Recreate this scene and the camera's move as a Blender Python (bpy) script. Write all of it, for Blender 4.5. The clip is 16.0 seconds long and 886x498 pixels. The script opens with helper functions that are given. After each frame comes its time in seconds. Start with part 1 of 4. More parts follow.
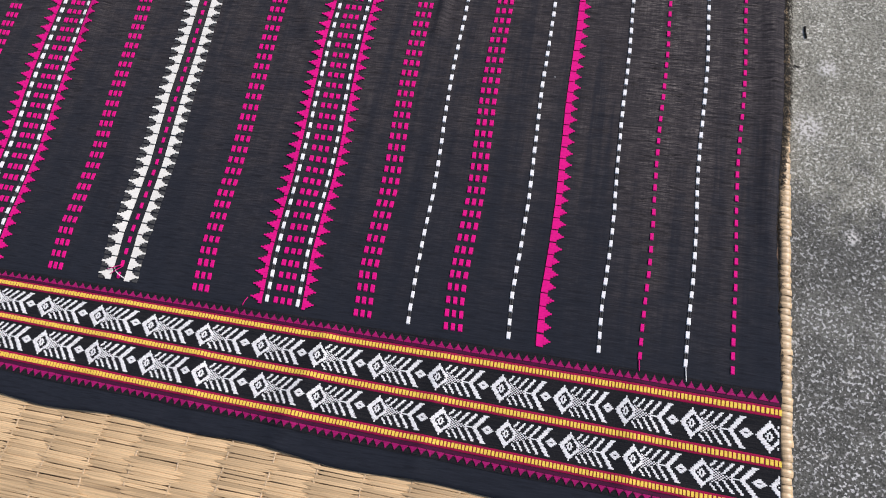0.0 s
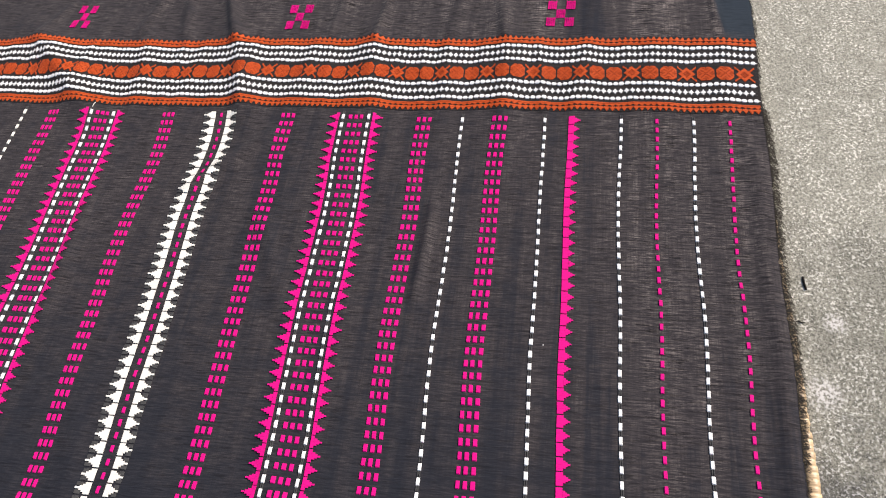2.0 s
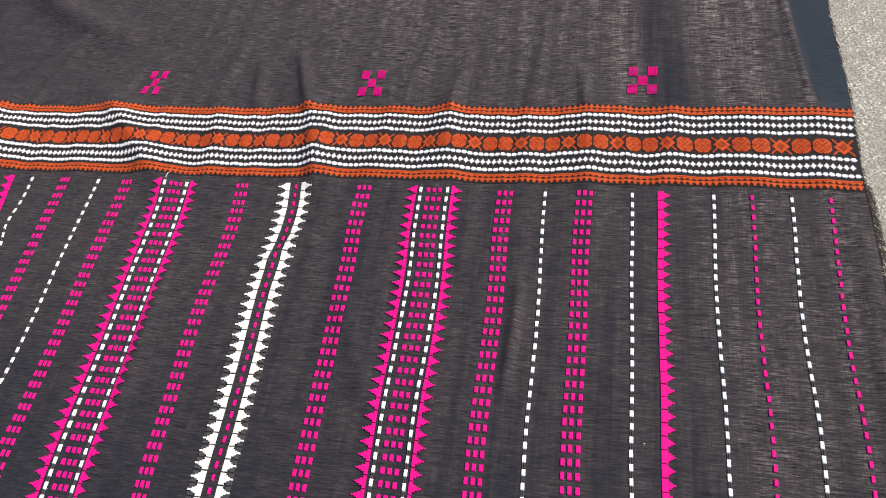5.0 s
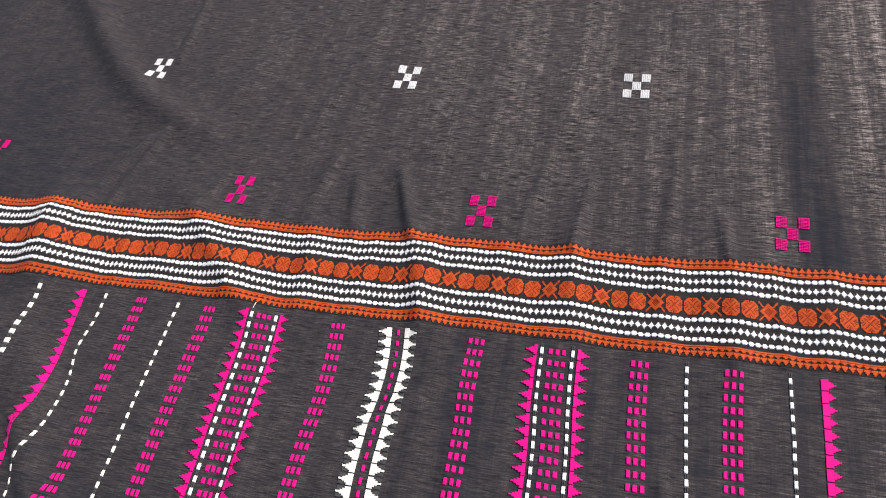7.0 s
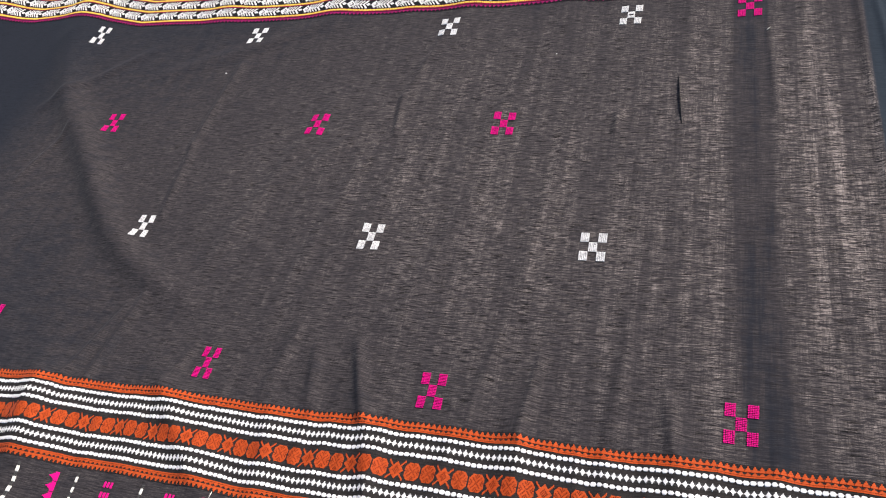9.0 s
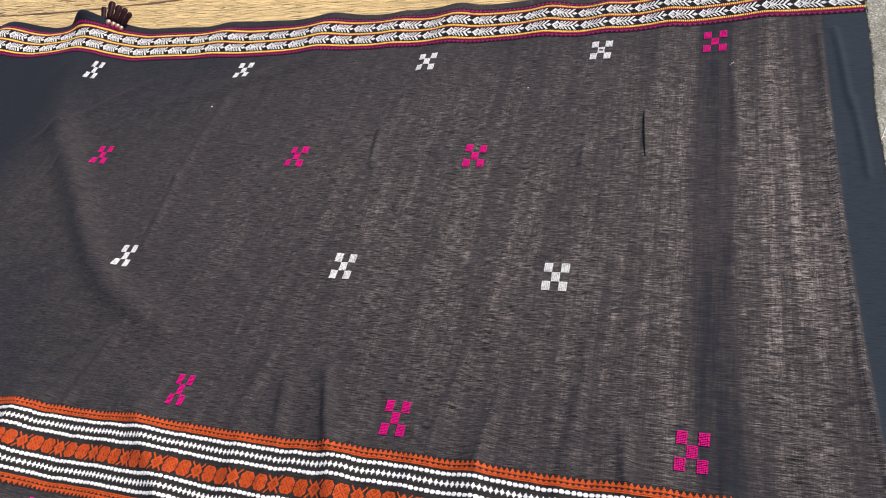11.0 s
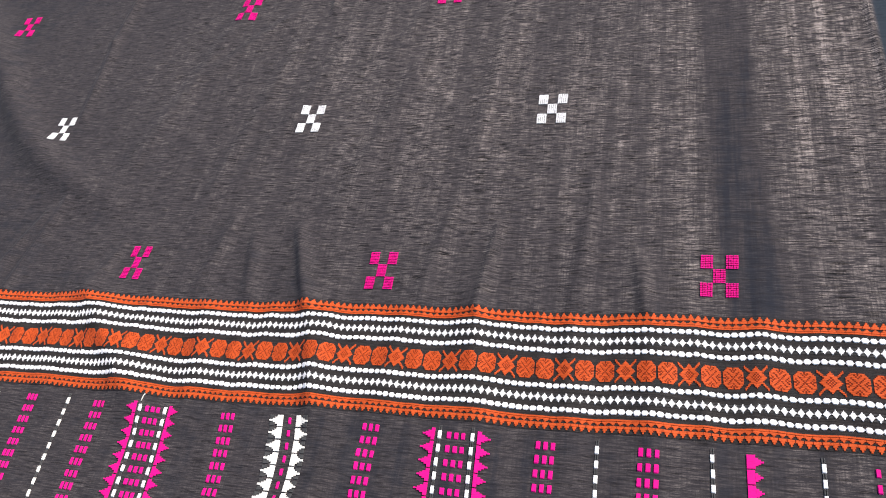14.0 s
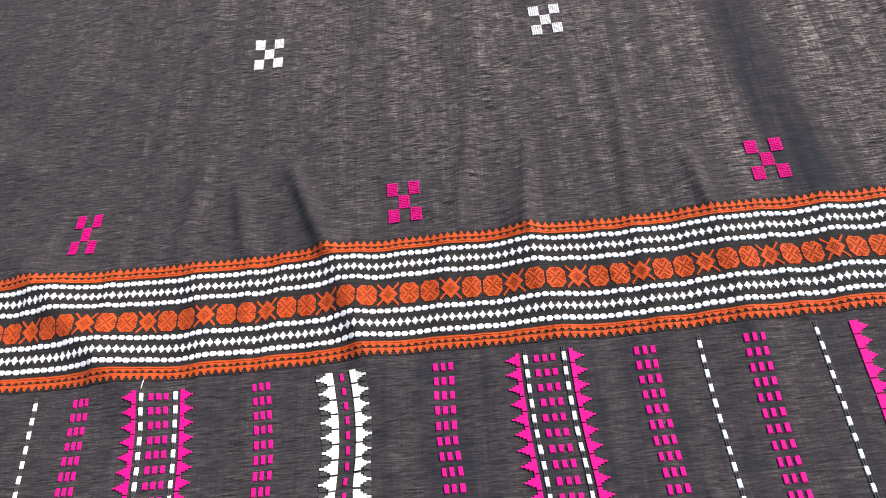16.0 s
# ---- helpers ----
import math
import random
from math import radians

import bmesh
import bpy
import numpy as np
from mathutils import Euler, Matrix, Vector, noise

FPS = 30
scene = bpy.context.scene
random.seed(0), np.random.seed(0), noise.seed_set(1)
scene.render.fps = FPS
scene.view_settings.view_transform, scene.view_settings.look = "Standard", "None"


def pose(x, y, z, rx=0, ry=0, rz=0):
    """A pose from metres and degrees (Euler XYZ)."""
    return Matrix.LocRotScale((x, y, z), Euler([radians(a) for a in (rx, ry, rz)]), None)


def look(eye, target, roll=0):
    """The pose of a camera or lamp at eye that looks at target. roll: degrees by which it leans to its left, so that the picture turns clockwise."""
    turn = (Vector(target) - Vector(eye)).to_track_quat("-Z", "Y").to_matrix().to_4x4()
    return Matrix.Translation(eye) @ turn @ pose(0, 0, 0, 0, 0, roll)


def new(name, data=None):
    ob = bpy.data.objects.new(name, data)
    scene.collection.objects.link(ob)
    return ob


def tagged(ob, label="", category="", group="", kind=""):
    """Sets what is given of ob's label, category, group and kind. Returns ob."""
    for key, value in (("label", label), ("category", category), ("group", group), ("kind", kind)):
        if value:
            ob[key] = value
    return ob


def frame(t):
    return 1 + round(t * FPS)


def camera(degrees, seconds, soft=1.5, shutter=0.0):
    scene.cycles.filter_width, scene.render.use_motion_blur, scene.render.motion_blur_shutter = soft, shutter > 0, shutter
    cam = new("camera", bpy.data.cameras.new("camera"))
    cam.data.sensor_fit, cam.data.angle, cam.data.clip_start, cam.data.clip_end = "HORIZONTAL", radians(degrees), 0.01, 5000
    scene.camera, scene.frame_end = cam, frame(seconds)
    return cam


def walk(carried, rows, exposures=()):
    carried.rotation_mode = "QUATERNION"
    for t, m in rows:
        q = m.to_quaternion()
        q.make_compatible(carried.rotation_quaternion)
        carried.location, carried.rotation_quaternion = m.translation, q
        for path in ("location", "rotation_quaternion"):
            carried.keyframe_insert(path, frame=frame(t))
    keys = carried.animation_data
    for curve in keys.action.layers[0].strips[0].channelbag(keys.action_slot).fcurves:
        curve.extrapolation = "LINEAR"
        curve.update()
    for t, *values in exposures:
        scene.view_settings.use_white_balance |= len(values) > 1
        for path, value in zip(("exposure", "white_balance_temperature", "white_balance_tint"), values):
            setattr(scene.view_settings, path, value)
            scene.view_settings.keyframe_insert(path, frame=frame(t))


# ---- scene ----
cam = camera(62.0, 16.0, soft=1.1)
PATH = [
    (0, (0.021, -0.002, 0.686), (-0.307, 0.659, -1.173), -16.9),
    (0.3, (-0.002, 0.011, 0.662), (-0.314, 0.713, -1.184), -14.5),
    (0.5, (-0.001, 0.013, 0.672), (-0.343, 0.795, -1.136), -14.5),
    (0.6, (-0.003, 0.015, 0.674), (-0.348, 0.833, -1.118), -14.0),
    (0.9, (-0.005, 0.062, 0.68), (-0.336, 0.921, -1.095), -13.8),
    (1, (-0.001, 0.06, 0.677), (-0.336, 0.974, -1.07), -13.4),
    (1.5, (0.016, 0.113, 0.689), (-0.317, 1.123, -1.005), -12.8),
    (2, (0.008, 0.148, 0.681), (-0.337, 1.168, -1.005), -13.2),
    (2.5, (0.009, 0.182, 0.669), (-0.346, 1.222, -1.002), -13.5),
    (3, (-0.027, 0.181, 0.675), (-0.373, 1.213, -1.003), -13.5),
    (3.2, (-0.03, 0.18, 0.673), (-0.391, 1.208, -1.004), -14.0),
    (5.3, (-0.081, 0.213, 0.706), (-0.505, 1.289, -0.925), -15.4),
    (5.5, (-0.099, 0.213, 0.708), (-0.525, 1.301, -0.915), -15.2),
    (6, (-0.139, 0.243, 0.725), (-0.585, 1.328, -0.895), -15.0),
    (6.5, (-0.19, 0.273, 0.739), (-0.651, 1.357, -0.878), -13.9),
    (7, (-0.204, 0.379, 0.731), (-0.684, 1.458, -0.883), -14.4),
    (7.5, (-0.179, 0.454, 0.733), (-0.687, 1.525, -0.878), -15.9),
    (8, (-0.135, 0.509, 0.775), (-0.7, 1.566, -0.825), -19.6),
    (8.5, (-0.096, 0.539, 0.812), (-0.708, 1.593, -0.774), -21.3),
    (9, (-0.083, 0.569, 0.826), (-0.721, 1.66, -0.725), -21.5),
    (9.2, (-0.08, 0.573, 0.828), (-0.724, 1.691, -0.7), -21.0),
    (11.5, (-0.008, 0.572, 0.838), (-0.67, 1.718, -0.662), -21.3),
    (12, (-0.005, 0.571, 0.828), (-0.666, 1.725, -0.666), -21.1),
    (12.5, (-0.018, 0.598, 0.8), (-0.657, 1.757, -0.699), -20.5),
    (13, (-0.079, 0.616, 0.746), (-0.704, 1.738, -0.787), -21.0),
    (13.5, (-0.077, 0.578, 0.702), (-0.69, 1.633, -0.882), -22.6),
    (14, (-0.071, 0.539, 0.687), (-0.655, 1.539, -0.944), -24.7),
    (14.5, (-0.002, 0.572, 0.658), (-0.549, 1.568, -0.988), -26.0),
    (15, (-0.079, 0.541, 0.631), (-0.568, 1.539, -1.032), -23.7),
    (15.5, (-0.205, 0.549, 0.547), (-0.483, 1.566, -1.152), -14.9),
    (16, (-0.303, 0.498, 0.615), (-0.43, 1.53, -1.094), -12.2),
]
walk(cam, [(t, look(eye, target, roll)) for t, eye, target, roll in PATH],
     [(0.0, 0.04, 6250, 17), (0.5, 0.27, 6150, 18), (1.0, 0.4, 6700, 18), (2.0, 0.45, 6800, 17), (5.5, 0.48, 6650, 17), (9.0, 0.48, 6650, 16), (11.5, 0.27, 6600, 16), (12.5, 0.25, 6550, 17), (14.0, 0.74, 6550, 16), (15.0, 0.70, 6550, 15), (16.0, 0.77, 6550, 15)])

# ---- light ----
world = bpy.data.worlds.new("sky")
scene.world = world
world.use_nodes = True
wn = world.node_tree
sky = wn.nodes.new("ShaderNodeTexSky")
sky.sky_type, sky.sun_disc = "NISHITA", False
sky.sun_elevation, sky.sun_rotation = radians(44), radians(60)
wn.nodes["Background"].inputs["Strength"].default_value = 0.095
wn.links.new(sky.outputs["Color"], wn.nodes["Background"].inputs["Color"])
sun = new("sun", bpy.data.lights.new("sun", "SUN"))
sun.data.energy, sun.data.angle, sun.data.color = 3.6, radians(9), (1.0, 0.95, 0.88)
sun.matrix_world = look((1.0, 0.58, 1.12), (0, 0, 0))


# ---- materials ----
def nodes_of(name, rough=0.8):
    m = bpy.data.materials.new(name)
    m.use_nodes = True
    t = m.node_tree
    b = t.nodes["Principled BSDF"]
    b.inputs["Roughness"].default_value = rough
    b.inputs["Specular IOR Level"].default_value = 0.25
    return m, t, b


def node(t, kind, **values):
    n = t.nodes.new("ShaderNode" + kind)
    for key, value in values.items():
        n.inputs[key.replace("_", " ")].default_value = value
    return n


def coords(t, scale, turn=0.0):
    c = t.nodes.new("ShaderNodeTexCoord")
    m = node(t, "Mapping", Scale=scale, Rotation=(0, 0, turn))
    t.links.new(c.outputs["Object"], m.inputs["Vector"])
    return m.outputs["Vector"]


def noise_of(t, scale, size, detail=3.0, rough=0.55):
    n = node(t, "TexNoise", Scale=size, Detail=detail, Roughness=rough)
    t.links.new(coords(t, scale), n.inputs["Vector"])
    return n.outputs["Fac"]


def ramp(t, fac, *stops):
    r = t.nodes.new("ShaderNodeValToRGB")
    e = r.color_ramp.elements
    while len(e) < len(stops):
        e.new(0.5)
    for slot, (at, c) in zip(e, stops):
        slot.position, slot.color = at, (*c, 1) if len(c) == 3 else c
    t.links.new(fac, r.inputs["Fac"])
    return r.outputs["Color"]


def mix(t, fac, a, b, how="MIX"):
    n = t.nodes.new("ShaderNodeMix")
    n.data_type, n.blend_type = "RGBA", how
    for value, slot in ((fac, 0), (a, 6), (b, 7)):
        if isinstance(value, (int, float)):
            n.inputs[slot].default_value = value
        elif isinstance(value, tuple):
            n.inputs[slot].default_value = (*value, 1)
        else:
            t.links.new(value, n.inputs[slot])
    return n.outputs[2]


def bump(t, b, height, strength, distance):
    n = node(t, "Bump", Strength=strength, Distance=distance)
    t.links.new(height, n.inputs["Height"])
    t.links.new(n.outputs["Normal"], b.inputs["Normal"])


GREY = lambda v: (v, v, v)


def fabric_material():
    """Thin black handloom cotton: navy-black where dense, brownish where the open weave lets the mat show through."""
    m, t, b = nodes_of("black_handloom_cotton", 0.9)
    b.inputs["Specular IOR Level"].default_value = 0.1
    slub = noise_of(t, (78, 880, 1), 1.0, 3, 0.65)
    long_slub = noise_of(t, (36, 600, 1), 1.0, 4, 0.7)
    gaps = noise_of(t, (40, 440, 3), 1.0, 2, 0.5)
    warp = noise_of(t, (620, 34, 1), 1.0, 3, 0.65)
    broad = noise_of(t, (3.4, 2.4, 1), 1.0, 3, 0.5)
    beat = noise_of(t, (24, 60, 1), 1.0, 3, 0.6)
    column = noise_of(t, (48, 2.0, 1), 1.0, 4, 0.65)
    sep = t.nodes.new("ShaderNodeSeparateXYZ")
    t.links.new(coords(t, (1, 1, 1), 0.0), sep.inputs[0])
    place = node(t, "MapRange", From_Min=-1.2, From_Max=0.24)
    tuck = node(t, "MapRange", From_Min=-1.46, From_Max=-1.30)
    t.links.new(sep.outputs["X"], tuck.inputs["Value"])
    # the dense selvedge narrows towards the orange band
    near_band = node(t, "MapRange", From_Min=0.90, From_Max=1.40)
    t.links.new(sep.outputs["Y"], near_band.inputs["Value"])
    taper = node(t, "MapRange", To_Min=-0.004, To_Max=0.022)
    t.links.new(ramp(t, near_band.outputs[0], (0.0, GREY(1.0)), (0.14, GREY(0.62)), (0.36, GREY(0.38)), (0.60, GREY(0.19)), (1.0, GREY(0.0))), taper.inputs["Value"])
    edge = t.nodes.new("ShaderNodeMath")
    edge.operation = "SUBTRACT"
    t.links.new(sep.outputs["X"], edge.inputs[0])
    t.links.new(taper.outputs[0], edge.inputs[1])
    t.links.new(edge.outputs[0], place.inputs["Value"])
    # loosely beaten warp columns, folded side to raw edge; paler along the selvedge ridge
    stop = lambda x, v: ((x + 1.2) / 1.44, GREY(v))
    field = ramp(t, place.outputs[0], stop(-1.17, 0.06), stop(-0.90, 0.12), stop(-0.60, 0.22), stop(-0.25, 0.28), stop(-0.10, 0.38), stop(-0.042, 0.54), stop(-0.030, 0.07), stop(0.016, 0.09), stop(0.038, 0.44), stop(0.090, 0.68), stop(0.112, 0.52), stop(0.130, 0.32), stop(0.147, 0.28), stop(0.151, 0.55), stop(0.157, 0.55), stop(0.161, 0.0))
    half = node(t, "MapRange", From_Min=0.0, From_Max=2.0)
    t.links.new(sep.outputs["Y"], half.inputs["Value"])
    # scaled along the cloth: strongest mid-field, weaker at the band and far hem
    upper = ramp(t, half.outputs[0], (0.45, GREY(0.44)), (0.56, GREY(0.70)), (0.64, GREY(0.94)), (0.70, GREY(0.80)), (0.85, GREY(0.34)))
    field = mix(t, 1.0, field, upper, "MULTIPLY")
    # striped half: darkens towards the raw edge, and below towards the near hem
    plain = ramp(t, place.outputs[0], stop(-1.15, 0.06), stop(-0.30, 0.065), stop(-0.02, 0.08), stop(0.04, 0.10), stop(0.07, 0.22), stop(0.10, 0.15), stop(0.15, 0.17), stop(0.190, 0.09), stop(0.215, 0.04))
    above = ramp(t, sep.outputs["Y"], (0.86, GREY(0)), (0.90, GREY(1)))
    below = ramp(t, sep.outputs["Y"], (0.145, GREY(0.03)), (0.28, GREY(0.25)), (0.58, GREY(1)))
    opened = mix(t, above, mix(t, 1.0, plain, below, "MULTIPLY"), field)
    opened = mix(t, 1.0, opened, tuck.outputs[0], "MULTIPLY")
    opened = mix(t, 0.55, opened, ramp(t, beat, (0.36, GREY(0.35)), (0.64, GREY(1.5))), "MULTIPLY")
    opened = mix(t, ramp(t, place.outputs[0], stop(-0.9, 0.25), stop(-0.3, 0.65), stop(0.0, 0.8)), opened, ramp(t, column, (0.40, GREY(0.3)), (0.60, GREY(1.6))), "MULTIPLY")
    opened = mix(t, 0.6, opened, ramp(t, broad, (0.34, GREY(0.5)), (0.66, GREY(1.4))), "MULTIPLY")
    threads = mix(t, 0.5, ramp(t, slub, (0.52, GREY(0.03)), (0.565, GREY(1.75))), ramp(t, long_slub, (0.52, GREY(0.03)), (0.565, GREY(1.65))))
    threads = mix(t, 0.5, threads, ramp(t, warp, (0.40, GREY(0.15)), (0.56, GREY(1.6))), "MULTIPLY")
    shows = mix(t, 1.0, opened, threads, "MULTIPLY")
    base = mix(t, ramp(t, opened, (0.0, GREY(0)), (0.055, GREY(1))), (0.0170, 0.0200, 0.0268), (0.0345, 0.0312, 0.0332))
    selvedge = mix(t, 1.0, ramp(t, place.outputs[0], stop(0.157, 0), stop(0.164, 1)), above, "MULTIPLY")
    base = mix(t, selvedge, base, (0.0275, 0.0375, 0.0475))
    base = mix(t, 0.2, base, ramp(t, slub, (0.36, GREY(0.5)), (0.64, GREY(1.5))), "MULTIPLY")
    base = mix(t, 0.2, base, ramp(t, long_slub, (0.36, GREY(0.45)), (0.60, GREY(1.3))), "MULTIPLY")
    dark = mix(t, ramp(t, opened, (0.004, GREY(0.15)), (0.22, GREY(0.70)), (0.45, GREY(0.88))), GREY(1.0), ramp(t, gaps, (0.58, GREY(1.0)), (0.615, GREY(0.10))))
    base = mix(t, 1.0, base, dark, "MULTIPLY")
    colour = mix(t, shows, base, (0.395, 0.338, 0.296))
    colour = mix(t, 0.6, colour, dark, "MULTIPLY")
    t.links.new(colour, b.inputs["Base Color"])
    b.inputs["Sheen Weight"].default_value = 0.03
    b.inputs["Sheen Roughness"].default_value = 0.5
    bump(t, b, mix(t, 0.4, slub, gaps), 0.6, 0.0006)
    return m


def yarn_material(name, colour, dark, rough=0.7, gap=0.75):
    """Soft supplementary yarn: fine floats side by side, a little uneven in dye."""
    m, t, b = nodes_of(name, rough)
    grain = noise_of(t, (130, 950, 1), 1.0, 3, 0.65)
    dye = noise_of(t, (22, 22, 22), 1.0, 4, 0.6)
    c = mix(t, dye, tuple(0.84 * v for v in colour), colour)
    c = mix(t, ramp(t, grain, (0.36, GREY(gap)), (0.50, GREY(0))), c, dark)
    t.links.new(c, b.inputs["Base Color"])
    b.inputs["Sheen Weight"].default_value = 0.03
    b.inputs["Specular IOR Level"].default_value = 0.12
    bump(t, b, grain, 0.6, 0.0004)
    return m


def straw_material(name, light, dark):
    m, t, b = nodes_of(name, 0.42)
    b.inputs["Specular IOR Level"].default_value = 0.5
    fibre = noise_of(t, (14, 900, 200), 1.0, 3, 0.6)
    tint = noise_of(t, (9, 60, 1), 1.0, 4, 0.65)
    rnd = t.nodes.new("ShaderNodeObjectInfo")
    isl = t.nodes.new("ShaderNodeNewGeometry")
    add = t.nodes.new("ShaderNodeMath")
    add.operation = "ADD"
    t.links.new(rnd.outputs["Random"], add.inputs[0])
    t.links.new(isl.outputs["Random Per Island"], add.inputs[1])
    fr = t.nodes.new("ShaderNodeMath")
    fr.operation = "FRACT"
    t.links.new(add.outputs[0], fr.inputs[0])
    piece = ramp(t, fr.outputs[0], (0.0, GREY(0.74)), (0.5, GREY(0.95)), (1.0, GREY(1.1)))
    c = mix(t, ramp(t, tint, (0.3, GREY(0)), (0.75, GREY(1))), light, dark)
    c = mix(t, 1.0, c, piece, "MULTIPLY")
    c = mix(t, 0.8, c, ramp(t, fibre, (0.32, GREY(0.5)), (0.6, GREY(1.12))), "MULTIPLY")
    t.links.new(c, b.inputs["Base Color"])
    bump(t, b, fibre, 0.35, 0.0006)
    return m


def concrete_material():
    m, t, b = nodes_of("worn_grey_concrete", 0.9)
    patch = noise_of(t, (6, 6, 6), 1.0, 5, 0.65)
    grit = noise_of(t, (520, 520, 520), 1.0, 3, 0.7)
    speck = noise_of(t, (330, 330, 330), 1.0, 4, 0.62)
    chips = noise_of(t, (38, 38, 38), 1.0, 4, 0.7)
    c = mix(t, patch, (0.190, 0.187, 0.150), (0.262, 0.255, 0.204))
    c = mix(t, 1.0, c, ramp(t, grit, (0.36, GREY(0.4)), (0.62, GREY(1.4))), "MULTIPLY")
    pale = mix(t, 1.0, ramp(t, speck, (0.545, GREY(0)), (0.585, GREY(1))), ramp(t, chips, (0.40, GREY(0.2)), (0.56, GREY(1))), "MULTIPLY")
    c = mix(t, pale, c, (0.58, 0.566, 0.49))
    # a darker, bluer stretch near the cloth's corner
    off = t.nodes.new("ShaderNodeVectorMath")
    off.operation = "DISTANCE"
    off.inputs[1].default_value = (0.42, -0.02, 0)
    t.links.new(coords(t, (1, 1, 0)), off.inputs[0])
    corner_reach = node(t, "MapRange", From_Min=0.12, From_Max=0.52, To_Min=1.0, To_Max=0.0)
    t.links.new(off.outputs["Value"], corner_reach.inputs["Value"])
    ragged = noise_of(t, (7, 7, 7), 1.0, 6, 0.7)
    both = t.nodes.new("ShaderNodeMath")
    both.operation = "MULTIPLY_ADD"
    both.inputs[1].default_value = 1.3
    t.links.new(ragged, both.inputs[0])
    t.links.new(corner_reach.outputs[0], both.inputs[2])
    dark_zone = ramp(t, both.outputs[0], (0.85, GREY(0)), (1.0, GREY(0.9)))
    c = mix(t, dark_zone, c, mix(t, 1.0, c, (0.36, 0.37, 0.405), "MULTIPLY"))
    # a paler stretch beside the middle of the cloth
    pale_off = t.nodes.new("ShaderNodeVectorMath")
    pale_off.operation = "DISTANCE"
    pale_off.inputs[1].default_value = (0.50, 1.08, 0)
    t.links.new(coords(t, (1, 1, 0)), pale_off.inputs[0])
    smooth = node(t, "MapRange", From_Min=0.25, From_Max=0.55, To_Min=1.0, To_Max=0.0)
    t.links.new(pale_off.outputs["Value"], smooth.inputs["Value"])
    worn = t.nodes.new("ShaderNodeMath")
    worn.operation = "MULTIPLY_ADD"
    worn.inputs[1].default_value = 1.6
    t.links.new(ragged, worn.inputs[0])
    t.links.new(smooth.outputs[0], worn.inputs[2])
    pale_zone = ramp(t, worn.outputs[0], (0.80, GREY(0)), (1.0, GREY(1.0)))
    c = mix(t, pale_zone, c, mix(t, 0.08, mix(t, 1.0, c, GREY(1.30), "MULTIPLY"), (0.40, 0.388, 0.315)))
    keen = mix(t, 1.0, mix(t, 1.0, ramp(t, speck, (0.555, GREY(0)), (0.59, GREY(1))), ramp(t, chips, (0.38, GREY(0.45)), (0.56, GREY(1))), "MULTIPLY"), corner_reach.outputs[0], "MULTIPLY")
    c = mix(t, keen, c, (0.66, 0.65, 0.62))
    for spot, size in (((0.243, 0.428, 0), 0.020), ((0.262, 0.500, 0), 0.013), ((0.330, 0.350, 0), 0.020), ((0.286, 0.312, 0), 0.010), ((0.252, 1.53, 0), 0.03)):
        far = t.nodes.new("ShaderNodeVectorMath")
        far.operation = "DISTANCE"
        far.inputs[1].default_value = spot
        t.links.new(coords(t, (1, 1, 0)), far.inputs[0])
        reach = node(t, "MapRange", From_Min=0.0, From_Max=size, To_Min=1.0, To_Max=0.0)
        t.links.new(far.outputs["Value"], reach.inputs["Value"])
        rub = mix(t, 1.0, reach.outputs[0], ramp(t, speck, (0.44, GREY(0)), (0.54, GREY(1.5))), "MULTIPLY")
        c = mix(t, rub, c, (0.62, 0.60, 0.55))
    scuff = noise_of(t, (16, 16, 16), 1.0, 7, 0.85)
    c = mix(t, ramp(t, scuff, (0.61, GREY(0)), (0.66, GREY(0.6))), c, (0.55, 0.53, 0.46))
    t.links.new(c, b.inputs["Base Color"])
    bump(t, b, mix(t, 0.5, grit, speck), 0.5, 0.002)
    return m


FABRIC = fabric_material()


def dense_material(name, low, high):
    m, t, b = nodes_of(name, 0.9)
    b.inputs["Specular IOR Level"].default_value = 0.1
    weft = noise_of(t, (24, 1000, 1), 1.0, 3, 0.7)
    fine = noise_of(t, (700, 700, 1), 1.0, 2, 0.6)
    c = mix(t, ramp(t, weft, (0.38, GREY(0)), (0.62, GREY(1))), low, high)
    c = mix(t, 0.6, c, ramp(t, fine, (0.35, GREY(0.5)), (0.65, GREY(1.4))), "MULTIPLY")
    t.links.new(c, b.inputs["Base Color"])
    bump(t, b, weft, 0.6, 0.0008)
    return m


DENSE = dense_material("dense_black_cotton", (0.0090, 0.0105, 0.0130), (0.023, 0.022, 0.023))
DENSE_BROWN = dense_material("dense_brown_black_cotton", (0.0180, 0.0165, 0.0160), (0.038, 0.034, 0.032))
PINK = yarn_material("magenta_yarn", (0.84, 0.008, 0.245), (0.45, 0.004, 0.14), gap=0.5)
PLUM = yarn_material("plum_yarn", (0.40, 0.011, 0.135), (0.18, 0.006, 0.07), gap=0.6)
DARK_PLUM = yarn_material("dark_plum_yarn", (0.075, 0.008, 0.040), (0.03, 0.005, 0.018))
WHITE = yarn_material("white_yarn", (0.95, 0.94, 0.90), (0.62, 0.61, 0.57), gap=0.16)
CREAM = yarn_material("cream_yarn", (0.91, 0.885, 0.78), (0.52, 0.50, 0.41), gap=0.25)
ORANGE = yarn_material("orange_yarn", (0.60, 0.092, 0.019), (0.30, 0.036, 0.008), gap=0.55)
RUST = yarn_material("rust_yarn", (0.20, 0.028, 0.008), (0.10, 0.014, 0.005))
YELLOW = yarn_material("yellow_yarn", (0.95, 0.69, 0.10), (0.62, 0.34, 0.02), gap=0.4)
RED = yarn_material("red_yarn", (0.36, 0.006, 0.062), (0.18, 0.003, 0.035), gap=0.5)
